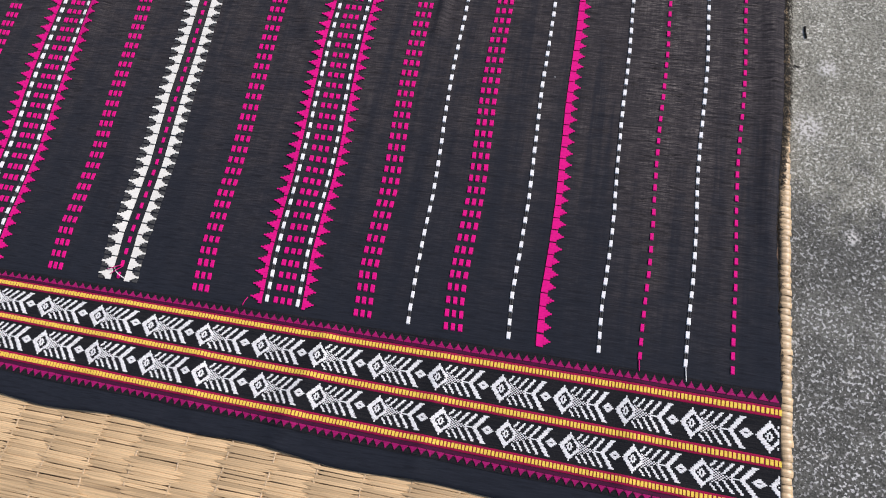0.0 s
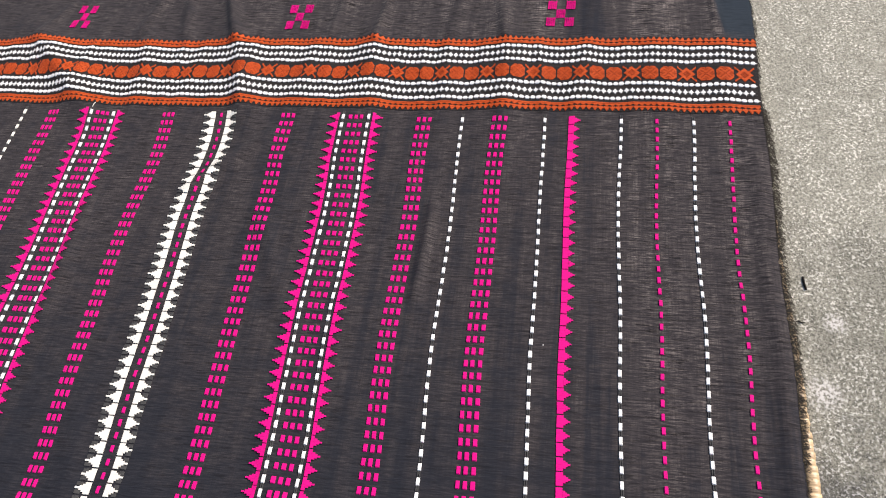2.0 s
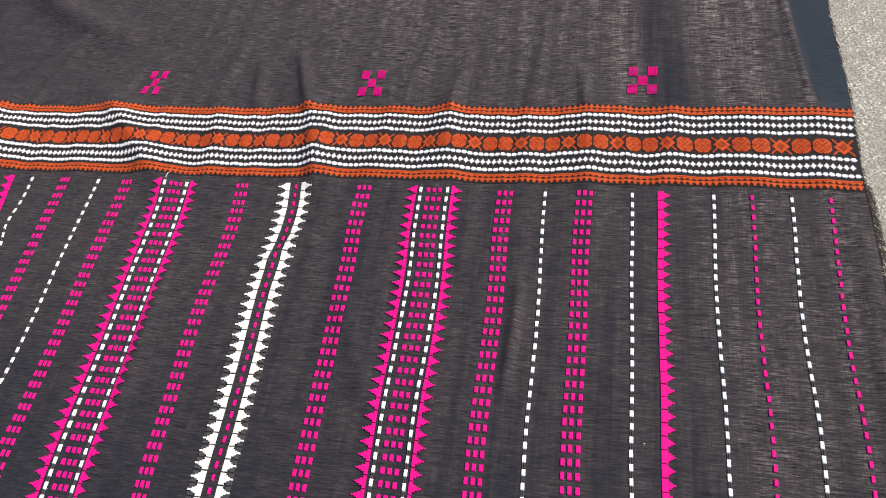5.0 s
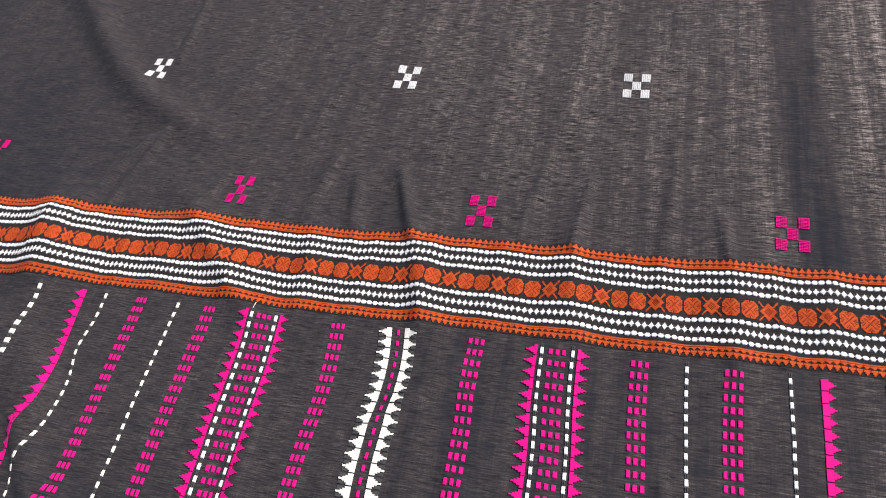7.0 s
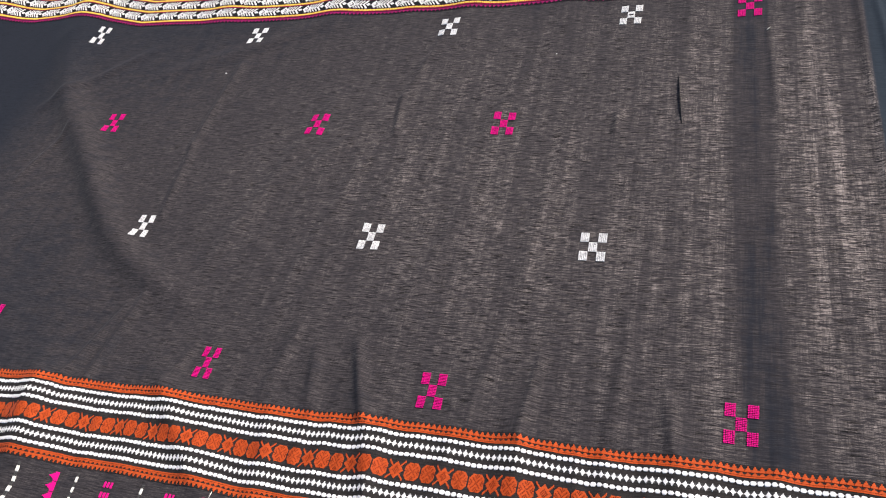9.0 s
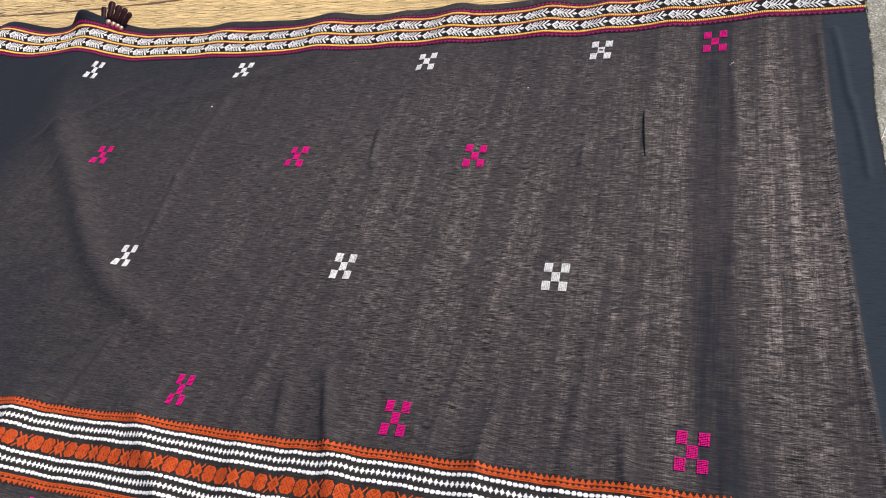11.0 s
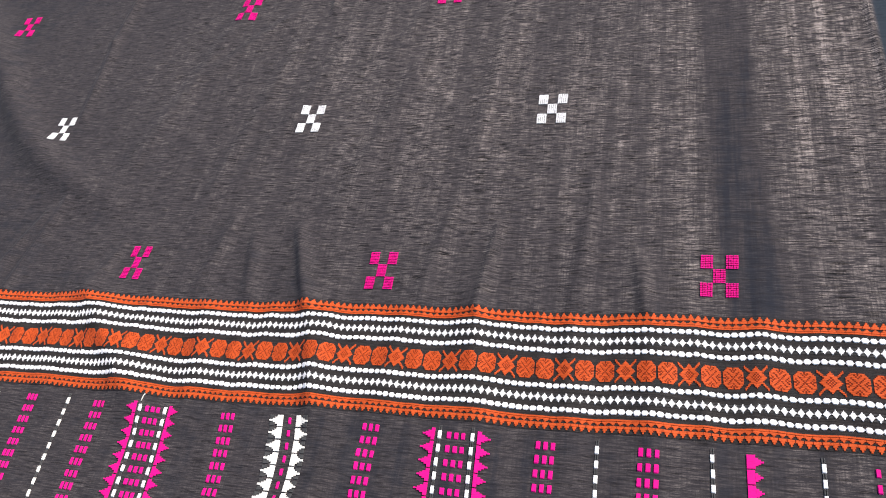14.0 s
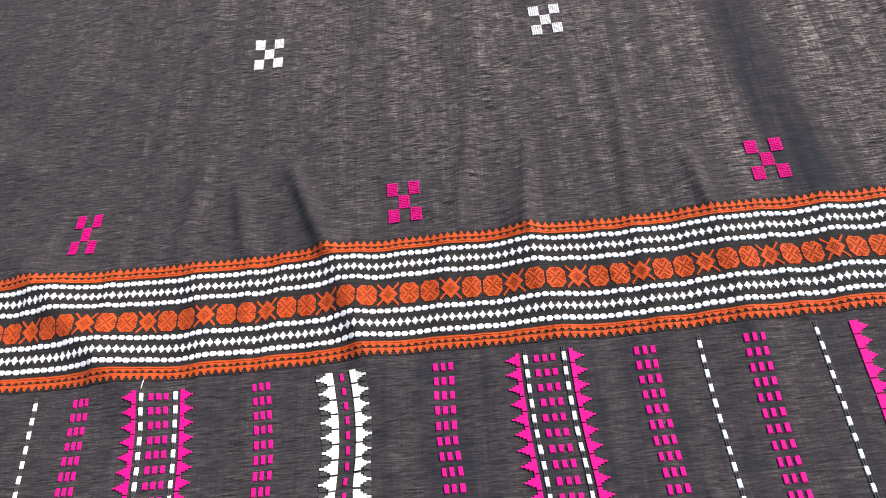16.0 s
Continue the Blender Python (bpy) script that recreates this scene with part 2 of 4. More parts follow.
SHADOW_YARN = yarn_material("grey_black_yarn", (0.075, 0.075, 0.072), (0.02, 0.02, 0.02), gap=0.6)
FRAY = yarn_material("frayed_black_thread", (0.05, 0.043, 0.032), (0.02, 0.018, 0.014))
STRAW = straw_material("straw_reed", (0.84, 0.590, 0.310), (0.60, 0.400, 0.205))
# paler, yellower reeds for the stretch of mat beyond the far hem
STRAW_PALE = straw_material("pale_straw_reed", (0.95, 0.700, 0.315), (0.75, 0.520, 0.235))
STRAW_DARK = straw_material("dark_straw_reed", (0.26, 0.140, 0.060), (0.14, 0.072, 0.032))
CORD = straw_material("pale_cord", (0.72, 0.53, 0.32), (0.55, 0.38, 0.21))
BINDING = straw_material("binding_reed", (0.74, 0.55, 0.32), (0.58, 0.40, 0.21))
CONCRETE = concrete_material()


# ---- how the cloth lies ----
def bell(d, w):
    return np.exp(-(d / w) ** 2)


# ridges that run across the orange band: place at its upper and lower edge, height, width
RIDGES = [(-1.50, -1.42, 0.022, 0.05), (-1.26, -1.18, 0.016, 0.04), (-0.985, -0.945, 0.024, 0.046), (-0.763, -0.655, 0.0135, 0.036),
          (-0.459, -0.424, 0.0105, 0.021), (-0.267, -0.252, 0.0065, 0.018), (-0.087, -0.089, 0.0075, 0.022), (-0.60, -0.56, 0.0025, 0.02),
          (-0.35, -0.34, 0.0025, 0.016), (-0.165, -0.16, 0.003, 0.014), (0.02, 0.02, 0.002, 0.012), (0.10, 0.10, 0.002, 0.014)]
pucker = random.Random(21)
RIDGES += [(u, u + pucker.uniform(-0.02, 0.02), pucker.uniform(0.0008, 0.0032), pucker.uniform(0.007, 0.015)) for u in [-1.25 + 0.031 * k + pucker.uniform(-0.012, 0.012) for k in range(47)]]
# folds and creases: from, to, height, width
FOLDS = [(-0.941, 1.57, -0.948, 1.349, 0.0070, 0.0088), (-0.948, 1.349, -0.932, 1.19, 0.0062, 0.0088), (-1.308, 1.264, -1.254, 1.395, 0.004, 0.008), (-0.732, 1.264, -0.627, 1.381, 0.0045, 0.012), (-0.571, 1.47, -0.562, 1.38, 0.0065, 0.006), (-0.53, 1.66, -0.565, 1.47, 0.003, 0.009), (-1.38, 1.46, -1.18, 1.62, 0.005, 0.012), (-0.66, 1.0, -0.60, 1.32, 0.003, 0.012), (-0.80, 1.10, -0.70, 1.45, 0.004, 0.016), (-0.62, 1.05, -0.52, 1.30, 0.003, 0.014), (-0.46, 1.02, -0.40, 1.25, 0.0035, 0.015), (-0.30, 1.10, -0.27, 1.40, 0.003, 0.014), (-0.33, 0.90, -0.31, 1.02, 0.0045, 0.009), (-0.16, 0.90, -0.15, 1.05, 0.0035, 0.009), (-0.62, 0.90, -0.60, 1.0, 0.0045, 0.009), (-1.10, 1.55, -0.80, 1.68, 0.004, 0.02), (-0.35, 1.55, -0.45, 1.25, 0.003, 0.012),
         (-0.197, 1.43, -0.20, 1.38, 0.0055, 0.006), (-0.116, 1.50, -0.106, 1.40, 0.0030, 0.0055), (0.170, 1.67, 0.186, 1.50, 0.0035, 0.005), (0.190, 1.52, 0.196, 1.36, 0.0030, 0.005), (0.02, 1.60, 0.025, 1.42, 0.0025, 0.005),
         (-0.503, 0.985, -0.465, 0.88, 0.0100, 0.009), (-0.253, 0.99, -0.265, 0.88, 0.0065, 0.007), (-0.903, 1.01, -0.945, 0.89, 0.0085, 0.009), (-0.884, 1.03, -0.905, 0.89, 0.0065, 0.008),
         (-0.563, 0.975, -0.55, 0.90, 0.006, 0.008), (-0.10, 0.955, -0.09, 0.89, 0.0055, 0.008), (-0.755, 0.955, -0.775, 0.88, 0.004, 0.009),
         (0.147, 1.66, 0.153, 1.40, 0.0040, 0.005), (0.153, 1.40, 0.158, 1.15, 0.0045, 0.005), (0.158, 1.15, 0.172, 0.92, 0.0045, 0.005),
         (-0.37, 0.715, -0.462, 0.63, 0.0060, 0.011), (-0.153, 0.62, -0.158, 0.50, 0.006, 0.006), (-0.583, 0.60, -0.586, 0.46, 0.005, 0.012),
         (-0.95, 0.70, -0.84, 0.55, 0.012, 0.03), (0.205, 0.70, 0.208, 0.30, 0.004, 0.008), (-0.36, 0.60, -0.30, 0.47, 0.003, 0.012),
         (-0.21, 0.135, -0.235, 0.03, 0.005, 0.012), (-0.34, 0.12, -0.33, 0.05, 0.003, 0.012), (-0.09, 0.13, -0.10, 0.02, 0.003, 0.012),
         (0.10, 0.13, 0.09, 0.03, 0.003, 0.014), (-0.87, 0.575, -0.74, 0.43, 0.006, 0.013), (-0.29, 0.34, -0.25, 0.22, 0.002, 0.012), (-0.50, 0.34, -0.47, 0.22, 0.002, 0.014), (-0.43, 0.14, -0.44, 0.03, 0.002, 0.014)]
# one long soft fold that sweeps down from the far hem: place, height, width
SWEEP = [(-1.43, 1.66, 0.009, 0.036), (-1.33, 1.49, 0.017, 0.033), (-1.175, 1.33, 0.021, 0.028), (-1.03, 1.16, 0.018, 0.026), (-0.92, 1.075, 0.014, 0.025), (-0.80, 1.03, 0.004, 0.024)]


def rounded(points):
    """The same line with its corners cut twice."""
    p = np.array(points)
    for _ in range(3):
        p = np.concatenate([p[:1], np.stack([0.75 * p[:-1] + 0.25 * p[1:], 0.25 * p[:-1] + 0.75 * p[1:]], 1).reshape(-1, p.shape[1]), p[-1:]])
    return p


# humps along the far hem
HUMPS = [(-1.455, 0.016, 0.050), (-1.73, 0.024, 0.070), (-2.0, 0.03, 0.09), (-1.05, 0.007, 0.045), (-0.79, 0.009, 0.045), (-0.62, 0.004, 0.03), (-0.50, 0.009, 0.035), (-0.31, 0.008, 0.035), (-0.20, 0.005, 0.025), (-0.09, 0.007, 0.03), (0.07, 0.005, 0.03)]


def segment(u, v, a, b, c, d):
    """Distance to the segment, and how far along it."""
    du, dv = c - a, d - b
    k = ((u - a) * du + (v - b) * dv) / (du * du + dv * dv)
    kk = np.clip(k, 0, 1)
    side = np.hypot(u - a - kk * du, v - b - kk * dv)
    return side, kk


def height(u, v):
    z = 0.0012 + 0.0008 * np.sin(9 * u + 4 * v) * np.sin(7 * v - 3 * u) + 0.0005 * np.sin(31 * u + 11 * v) * np.sin(23 * v)
    for top, low, amp, w in RIDGES:
        mid = low + (top - low) * (v - 0.757) / 0.125
        d = u - mid
        wide = np.where(d < 0, w * 0.8, w * 1.15)
        z = z + amp * np.exp(-np.abs(d / wide) ** 1.6) * np.exp(-np.abs((v - 0.825) / np.where(v > 0.822, 0.092, 0.085)) ** 3)
    for a, b, c, d, amp, w in FOLDS:
        side, k = segment(u, v, a, b, c, d)
        z = z + amp * np.exp(-(side / w) ** 2) * (0.45 + 0.55 * np.sin(np.pi * (0.15 + 0.7 * k)))
    line = rounded(SWEEP)
    near, rise, broad = np.full(np.shape(z), 9.0), np.zeros(np.shape(z)), np.full(np.shape(z), 0.03)
    for p, q in zip(line[:-1], line[1:]):
        side, k = segment(u, v, p[0], p[1], q[0], q[1])
        closer = side < near
        near = np.where(closer, side, near)
        rise = np.where(closer, p[2] + k * (q[2] - p[2]), rise)
        broad = np.where(closer, p[3] + k * (q[3] - p[3]), broad)
    z = z + rise * np.exp(-(near / broad) ** 2)
    for at, amp, w in HUMPS:
        z = z + amp * bell(u - at, w) * np.clip((v - 1.50) / 0.27, 0, 1) ** 2
    # the hem stands up in a small dome
    z = z + 0.032 * bell(u + 1.495, 0.036) * np.clip((v - 1.775) / 0.045, 0, 1) ** 1.5
    return z


# sideways drift of the striped half, in millimetres: across, then at five heights along the stripes
DRIFT_AT = (0.21, 0.29, 0.38, 0.52, 0.68)
DRIFT = ((-0.69, 0, 0, 0, 0, 0), (-0.617, -4, -3, -2, 0, 1), (-0.522, -9, -6.5, -7, -8.5, 1), (-0.45, -5, -3, -4, -0.5, 0), (-0.355, -7, -6, -6.5, -2, -6),
         (-0.265, -2.5, -2.5, -4.5, 0.5, -1.5), (-0.1785, -4, -1.5, -3, 0, -0.5), (-0.1315, 0, -1, -1, 1, 1.4), (-0.086, -4.5, -3.2, -2, -2, -0.8),
         (-0.0325, -3, -1.5, 2.5, 1.5, 2.5), (0.0565, -3.5, -1.5, 1.2, 0, 0), (0.097, -2, -1.5, 0, 0.3, 0.3), (0.139, -2, -0.7, -0.3, 0.7, -1.5), (0.179, -1, -0.8, -2, 0, -2), (0.222, 0, 0, 0, 0, 0))


def drift(u, v):
    """Smooth between the stripes and along them; nothing at the bands."""
    at = [row[0] for row in DRIFT]
    knots = [0.14] + list(DRIFT_AT) + [0.745]
    x = np.zeros(np.shape(u + v))
    for k in range(1, 6):
        share = np.interp(v, knots, [1.0 if j == k else 0.0 for j in range(7)])
        x = x + share * np.interp(u, at, [row[k] for row in DRIFT])
    return 0.001 * x


def lay(u, v, lift=0.0):
    """Cloth coordinates (across, along) to the place where that thread lies."""
    u, v = np.asarray(u, float), np.asarray(v, float)
    low = np.interp(v, [0.16, 0.30, 0.40, 0.52, 0.64, 0.75], [1.0, 0.97, 0.76, 0.58, 0.36, 0.0])
    x = u + low * np.interp(u, [-1.0, -0.62, -0.45, -0.28, -0.10, 0.0, 0.10, 0.20], [0.020, 0.021, 0.0195, 0.0135, 0.0095, 0.0065, 0.0035, 0.001])
    x = x + 0.0045 * bell(v - 0.71, 0.05) * bell(u + 0.45, 0.05) - 0.003 * bell(v - 0.60, 0.05) * bell(u + 0.45, 0.05)
    x = x + 0.020 * bell(v - 0.60, 0.12) * bell(u + 0.90, 0.08) * (v < 0.9)
    # the folded side is dragged outwards, most along one slanting fold
    x = x - 0.0095 * np.clip((-0.62 - u) / 0.06, 0, 1) * np.interp(v, [0.30, 0.52, 0.62, 0.70, 0.78], [1.0, 1.0, 0.75, 0.35, 0.0])
    x = x - 0.0105 * np.clip((-0.68 - u) / 0.05, 0, 1) * bell(v - 0.53 + 1.1 * (u + 0.839), 0.024)
    x = x + bell(u + 0.945, 0.030) * np.interp(v, [0.55, 0.69, 0.73, 0.76, 0.80], [-0.028, -0.030, -0.014, -0.010, 0.0])
    x = x - 0.008 * bell(u + 0.839, 0.018) * bell(v - 0.67, 0.03)
    x = x + np.interp(v, [0.03, 0.15, 0.22, 0.30, 0.50, 0.90, 1.25, 1.50, 1.72], [0.013, 0.009, 0.003, -0.001, 0.0, 0.0, -0.007, -0.005, 0.004]) * np.clip((u - 0.15) / 0.06, 0, 1)
    x = x + np.interp(v, [0.30, 0.42, 0.54, 0.66, 0.75], [0.0, -0.0015, -0.0030, -0.0015, 0.0]) * np.interp(u, [-0.24, -0.18, 0.18, 0.22], [0, 1, 1, 0.4])
    x = x + np.interp(v, [0.15, 0.22, 0.36], [1.0, 0.85, 0.0]) * np.interp(u, [-0.24, -0.13, -0.03, 0.057, 0.097, 0.15, 0.19], [0.0025, 0.0018, 0.0052, 0.0035, 0.0008, 0.0005, -0.0028])
    x = x + 0.004 * bell(v - 0.33, 0.09) * np.interp(u, [-0.70, -0.52, -0.25, -0.20], [0, 1, 1, 0])
    x = x + drift(u, v)
    x = x + 0.0012 * np.sin(27 * v + 9 * u)
    y = v - (u + 0.2) * 0.0126 * np.clip((0.155 - v) / 0.04, 0, 1.5)
    far = np.clip((v - 1.45) / 0.25, 0, 1) ** 2
    y = y + far * np.interp(u, [-2.1, -1.73, -1.60, -1.50, -1.40, -1.27, -1.1, -0.5, -0.25, -0.05, 0.04, 0.13, 0.23], [0.07, 0.055, 0.043, 0.050, 0.042, 0.008, 0.0, 0.0, 0.003, 0.012, 0.019, 0.025, 0.025])
    y = y + 0.0007 * np.sin(71 * u + 3 * np.sin(13 * u)) * bell(v - 0.825, 0.08)
    y = y + 0.0012 * np.sin(16 * u + 1.3) * np.clip(v - 0.1, 0, 0.3) / 0.3
    y = y + 0.0035 * np.sin(11 * u + 0.5) * np.sin(29 * u) * np.clip((0.05 - v) / 0.03, 0, 1)
    y = y + 0.006 * np.sin(8 * u + 0.5) * np.sin(21 * u) * np.clip((v - 1.79) / 0.03, 0, 1)
    return np.stack([x, y, height(u, v) + lift], -1)


# ---- builders ----
def mesh_part(name, verts, faces, material, parent=None, label="", smooth=False):
    me = bpy.data.meshes.new(name)
    me.from_pydata([tuple(p) for p in verts], [], faces)
    if smooth:
        me.shade_smooth()
    me.materials.append(material)
    ob = new(name, me)
    if parent is not None:
        ob.parent = parent
    if label:
        tagged(ob, label)
    return ob


class Weave:
    """Collects raised patches of yarn, in cloth coordinates, for one mesh."""

    def __init__(self):
        self.u, self.v, self.l, self.faces, self.count = [], [], [], [], 0

    def patch(self, outline, inset=0.75, top=0.0009, foot=0.0):
        """A low cushion of yarn with this outline."""
        n = len(outline)
        cu = sum(p[0] for p in outline) / n
        cv = sum(p[1] for p in outline) / n
        s = self.count
        for p in outline:
            self.u.append(p[0]), self.v.append(p[1]), self.l.append(foot)
        for p in outline:
            self.u.append(cu + (p[0] - cu) * inset), self.v.append(cv + (p[1] - cv) * inset), self.l.append(top)
        for i in range(n):
            j = (i + 1) % n
            self.faces.append((s + i, s + j, s + n + j, s + n + i))
        self.faces.append(tuple(range(s + n, s + 2 * n)))
        self.count += 2 * n

    def box(self, u0, v0, u1, v1, jitter=0.0, inset=0.8, top=0.0009):
        j = lambda: random.uniform(-jitter, jitter)
        self.patch([(u0 + j(), v0 + j()), (u1 + j(), v0 + j()), (u1 + j(), v1 + j()), (u0 + j(), v1 + j())], inset, top)

    def cells(self, rule, u0, v0, du, dv, cols, rows, jitter=0.0):
        """A draft of woven cells; neighbouring cells of a row are one float."""
        for r in range(rows):
            c = 0
            while c < cols:
                if rule(c, r):
                    e = c
                    while e < cols and e - c < 5 and rule(e, r):
                        e += 1
                    self.box(u0 + c * du, v0 + (r + 0.03) * dv, u0 + e * du, v0 + (r + 0.97) * dv, jitter, 0.93, 0.0007)
                    c = e
                else:
                    c += 1

    def done(self, name, material, parent, label=""):
        pts = lay(np.array(self.u), np.array(self.v), np.array(self.l) + (0.0006 if parent is not cloth else 0.0003))
        return mesh_part(name, pts, self.faces, material, parent, label)


# ---- floor ----
def floor_slab():
    bm = bmesh.new()
    bmesh.ops.create_grid(bm, x_segments=2, y_segments=2, size=40)
    bmesh.ops.translate(bm, verts=bm.verts, vec=(0, 0, -0.0065))
    me = bpy.data.meshes.new("ground")
    bm.to_mesh(me)
    me.materials.append(CONCRETE)
    tagged(new("ground", me), "worn grey concrete floor with pale speckles and scuffs", "floor", kind="structure")


floor_slab()

# ---- the cloth ----
cloth = tagged(new("woven_cloth"), "black cotton cloth with magenta, white and orange patterns on mat", "cloth")
LEFT, RIGHT, LOW, HIGH = -2.05, 0.2180, 0.0215, 1.826
ACROSS = np.concatenate([np.arange(LEFT, -1.45, 0.007), np.arange(-1.45, RIGHT - 0.001, 0.0034)])


def ground_fabric():
    us = np.concatenate([ACROSS, [RIGHT]])
    vs = np.concatenate([np.arange(LOW, HIGH - 0.002, 0.0042), [HIGH]])
    rng = np.random.default_rng(4)
    U, V = np.meshgrid(us, vs)
    ragged = 0.0018 * np.cumsum(rng.normal(0, 0.25, len(vs))) * 0.12 + rng.normal(0, 0.0007, len(vs))
    U[:, -1] += ragged
    P = lay(U, V)
    P[:, -1, 2] -= 0.0006
    rows, cols = U.shape
    verts = P.reshape(-1, 3)
    k = np.arange(rows * cols).reshape(rows, cols)
    f = np.stack([k[:-1, :-1], k[:-1, 1:], k[1:, 1:], k[1:, :-1]], -1).reshape(-1, 4)
    # the cut edge has the cloth's thickness
    rim = np.concatenate([k[0, :], k[1:, -1], k[-1, -2::-1], k[-2:0:-1, 0]])
    low = verts[rim].copy()
    low[:, 2] -= 0.0011
    s = len(verts)
    n = len(rim)
    side = [(int(rim[i]), s + i, s + (i + 1) % n, int(rim[(i + 1) % n])) for i in range(n)]
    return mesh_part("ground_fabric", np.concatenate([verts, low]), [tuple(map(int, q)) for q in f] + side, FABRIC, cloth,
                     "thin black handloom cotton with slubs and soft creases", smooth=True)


ground_fabric()

PITCH, TOP, UNITS = 0.0132, 0.7515, 45


def rows_of():
    for i in range(UNITS):
        yield TOP - (i + 0.5) * PITCH + random.uniform(-0.0002, 0.0002)


def dashes(name, u, material, parent, wide=0.0037, tall=0.0074, columns=1, pitch=0.0056, label=""):
    w = Weave()
    for v in rows_of():
        for c in range(columns):
            at = u + (c - (columns - 1) / 2) * pitch + random.uniform(-0.0002, 0.0002)
            ww, tt = wide * random.uniform(0.92, 1.05) / 2, tall * random.uniform(0.93, 1.06) / 2
            k = 0.14 * ww
            w.patch([(at - ww + k, v - tt), (at + ww - k, v - tt), (at + ww, v - tt + 2 * k), (at + ww, v + tt - 2 * k), (at + ww - k, v + tt),
                     (at - ww + k, v + tt), (at - ww, v + tt - 2 * k), (at - ww, v - tt + 2 * k)], 0.82, 0.0010)
    return w.done(name, material, parent, label)


def under_floats(u, parent):
    """The dark floats that show between the white dashes."""
    w = Weave()
    for v in rows_of():
        for c in (-0.0009, 0.0009):
            w.box(u + c - 0.0006, v + 0.0040, u + c + 0.0006, v + 0.0092, 0.0001, 0.8, 0.0004)
    return w.done("under_float", SHADOW_YARN, parent, "greyish black carried threads")


def comb(name, base, way, material, parent, deep=0.0145, label="", under=None, solid=0.30):
    """A row of stepped teeth on a straight base; way: +1 or -1, the side to which the teeth point."""
    w = Weave()
    if material is PINK:
        cuts = [solid + (1 - solid) * f for f in (0.0, 0.34, 0.64)]
        steps = [(0.0, cuts[0], 0.0062)] + [(a - 0.003, b, h) for a, b, h in zip(cuts, cuts[1:] + [1.0], (0.0036, 0.0021, 0.0008))]
    else:
        steps = [(0.00, 0.40, 0.0060), (0.397, 0.54, 0.0038), (0.537, 0.72, 0.0023), (0.717, 1.0, 0.0010)]
    for v in rows_of():
        reach = deep * random.uniform(0.94, 1.04)
        for a, b, half in steps:
            h = half * random.uniform(0.97, 1.02)
            u0, u1 = sorted((base + way * a * reach, base + way * b * reach))
            w.box(u0, v - h, u1, v + h, 0.00012, 0.975, 0.0008)
        if under is not None:
            u0, u1 = sorted((base + way * 0.58 * reach, base + way * 0.98 * reach))
            under.box(u0, v - 0.0058, u1, v - 0.0018, 0.0002, 0.9, 0.0003), under.box(u0, v + 0.0018, u1, v + 0.0058, 0.0002, 0.9, 0.0003)
    return w.done(name, material, parent, label)


def dash_stripe(u, material, label):
    s = dashes("dash_stripe", u, material, cloth, label=label)
    if material is not PINK:
        under_floats(u, s)


def block_stripe(u, pitch=0.0056):
    dashes("block_stripe", u, PINK, cloth, pitch * 0.61, 0.0078, 3, pitch, "three columns of small magenta blocks")


def bracket_stripe(u, squeeze=1.0):
    k = squeeze
    s = dashes("bracket_stripe", u, PINK, cloth, 0.0045 * k, 0.0070, 3, 0.0072 * k, "magenta blocks between white dashes and toothed edges")
    for side in (-1, 1):
        d = dashes("dash_column", u + side * 0.0166 * k, WHITE, s, 0.0037, 0.0078, label="white dashes")
        under_floats(u + side * 0.0166 * k, d)
        comb("comb_edge", u + side * 0.0216 * k, side, PINK, s, 0.0130 * k)


def white_comb_stripe(u):
    s = dashes("white_comb_stripe", u, PINK, cloth, 0.0034, 0.0074, label="magenta dashes between two white toothed combs")
    for side in (-1, 1):
        u_floats = Weave()
        edge = comb("comb_edge", u + side * 0.0078, side, CREAM, s, 0.0150, "cream toothed comb", u_floats)
        u_floats.done("under_float", SHADOW_YARN, edge, "greyish black carried threads")


WHITE_LABEL, PINK_LABEL = "white running dashes", "magenta running dashes"
for u in (0.139, 0.0565, -0.0325, -0.1315, -0.734, -0.839, -0.925):
    dash_stripe(u, WHITE if u > -0.5 else CREAM, WHITE_LABEL)
for u in (0.179, 0.097):
    dash_stripe(u, PINK, PINK_LABEL)
for u, p in ((-0.086, 0.0071), (-0.1785, 0.0070), (-0.355, 0.0070), (-0.522, 0.0061), (-0.690, 0.0058), (-0.786, 0.0058)):
    block_stripe(u, p)
bracket_stripe(-0.2650)
bracket_stripe(-0.617, 0.93)
white_comb_stripe(-0.4500)
comb("comb_stripe", -0.0045, 1, PINK, cloth, 0.0136, "solid magenta toothed comb", solid=0.50)
comb("comb_stripe", -0.869, -1, PINK, cloth, 0.0140, "solid magenta toothed comb", solid=0.45)


def band_strip(name, v0, v1, label, material):
    """The denser black ground of a patterned band, a hair proud of the cloth."""
    us = np.concatenate([ACROSS, [RIGHT - 0.0005]])
    vs = np.linspace(v0, v1, max(2, round((v1 - v0) / 0.0042)) + 1)
    U, V = np.meshgrid(us, vs)
    P = lay(U, V, 0.0005).reshape(-1, 3)
    k = np.arange(len(P)).reshape(U.shape)
    f = np.stack([k[:-1, :-1], k[:-1, 1:], k[1:, 1:], k[1:, :-1]], -1).reshape(-1, 4)
    return mesh_part(name, P, [tuple(map(int, q)) for q in f], material, cloth, label, smooth=True)


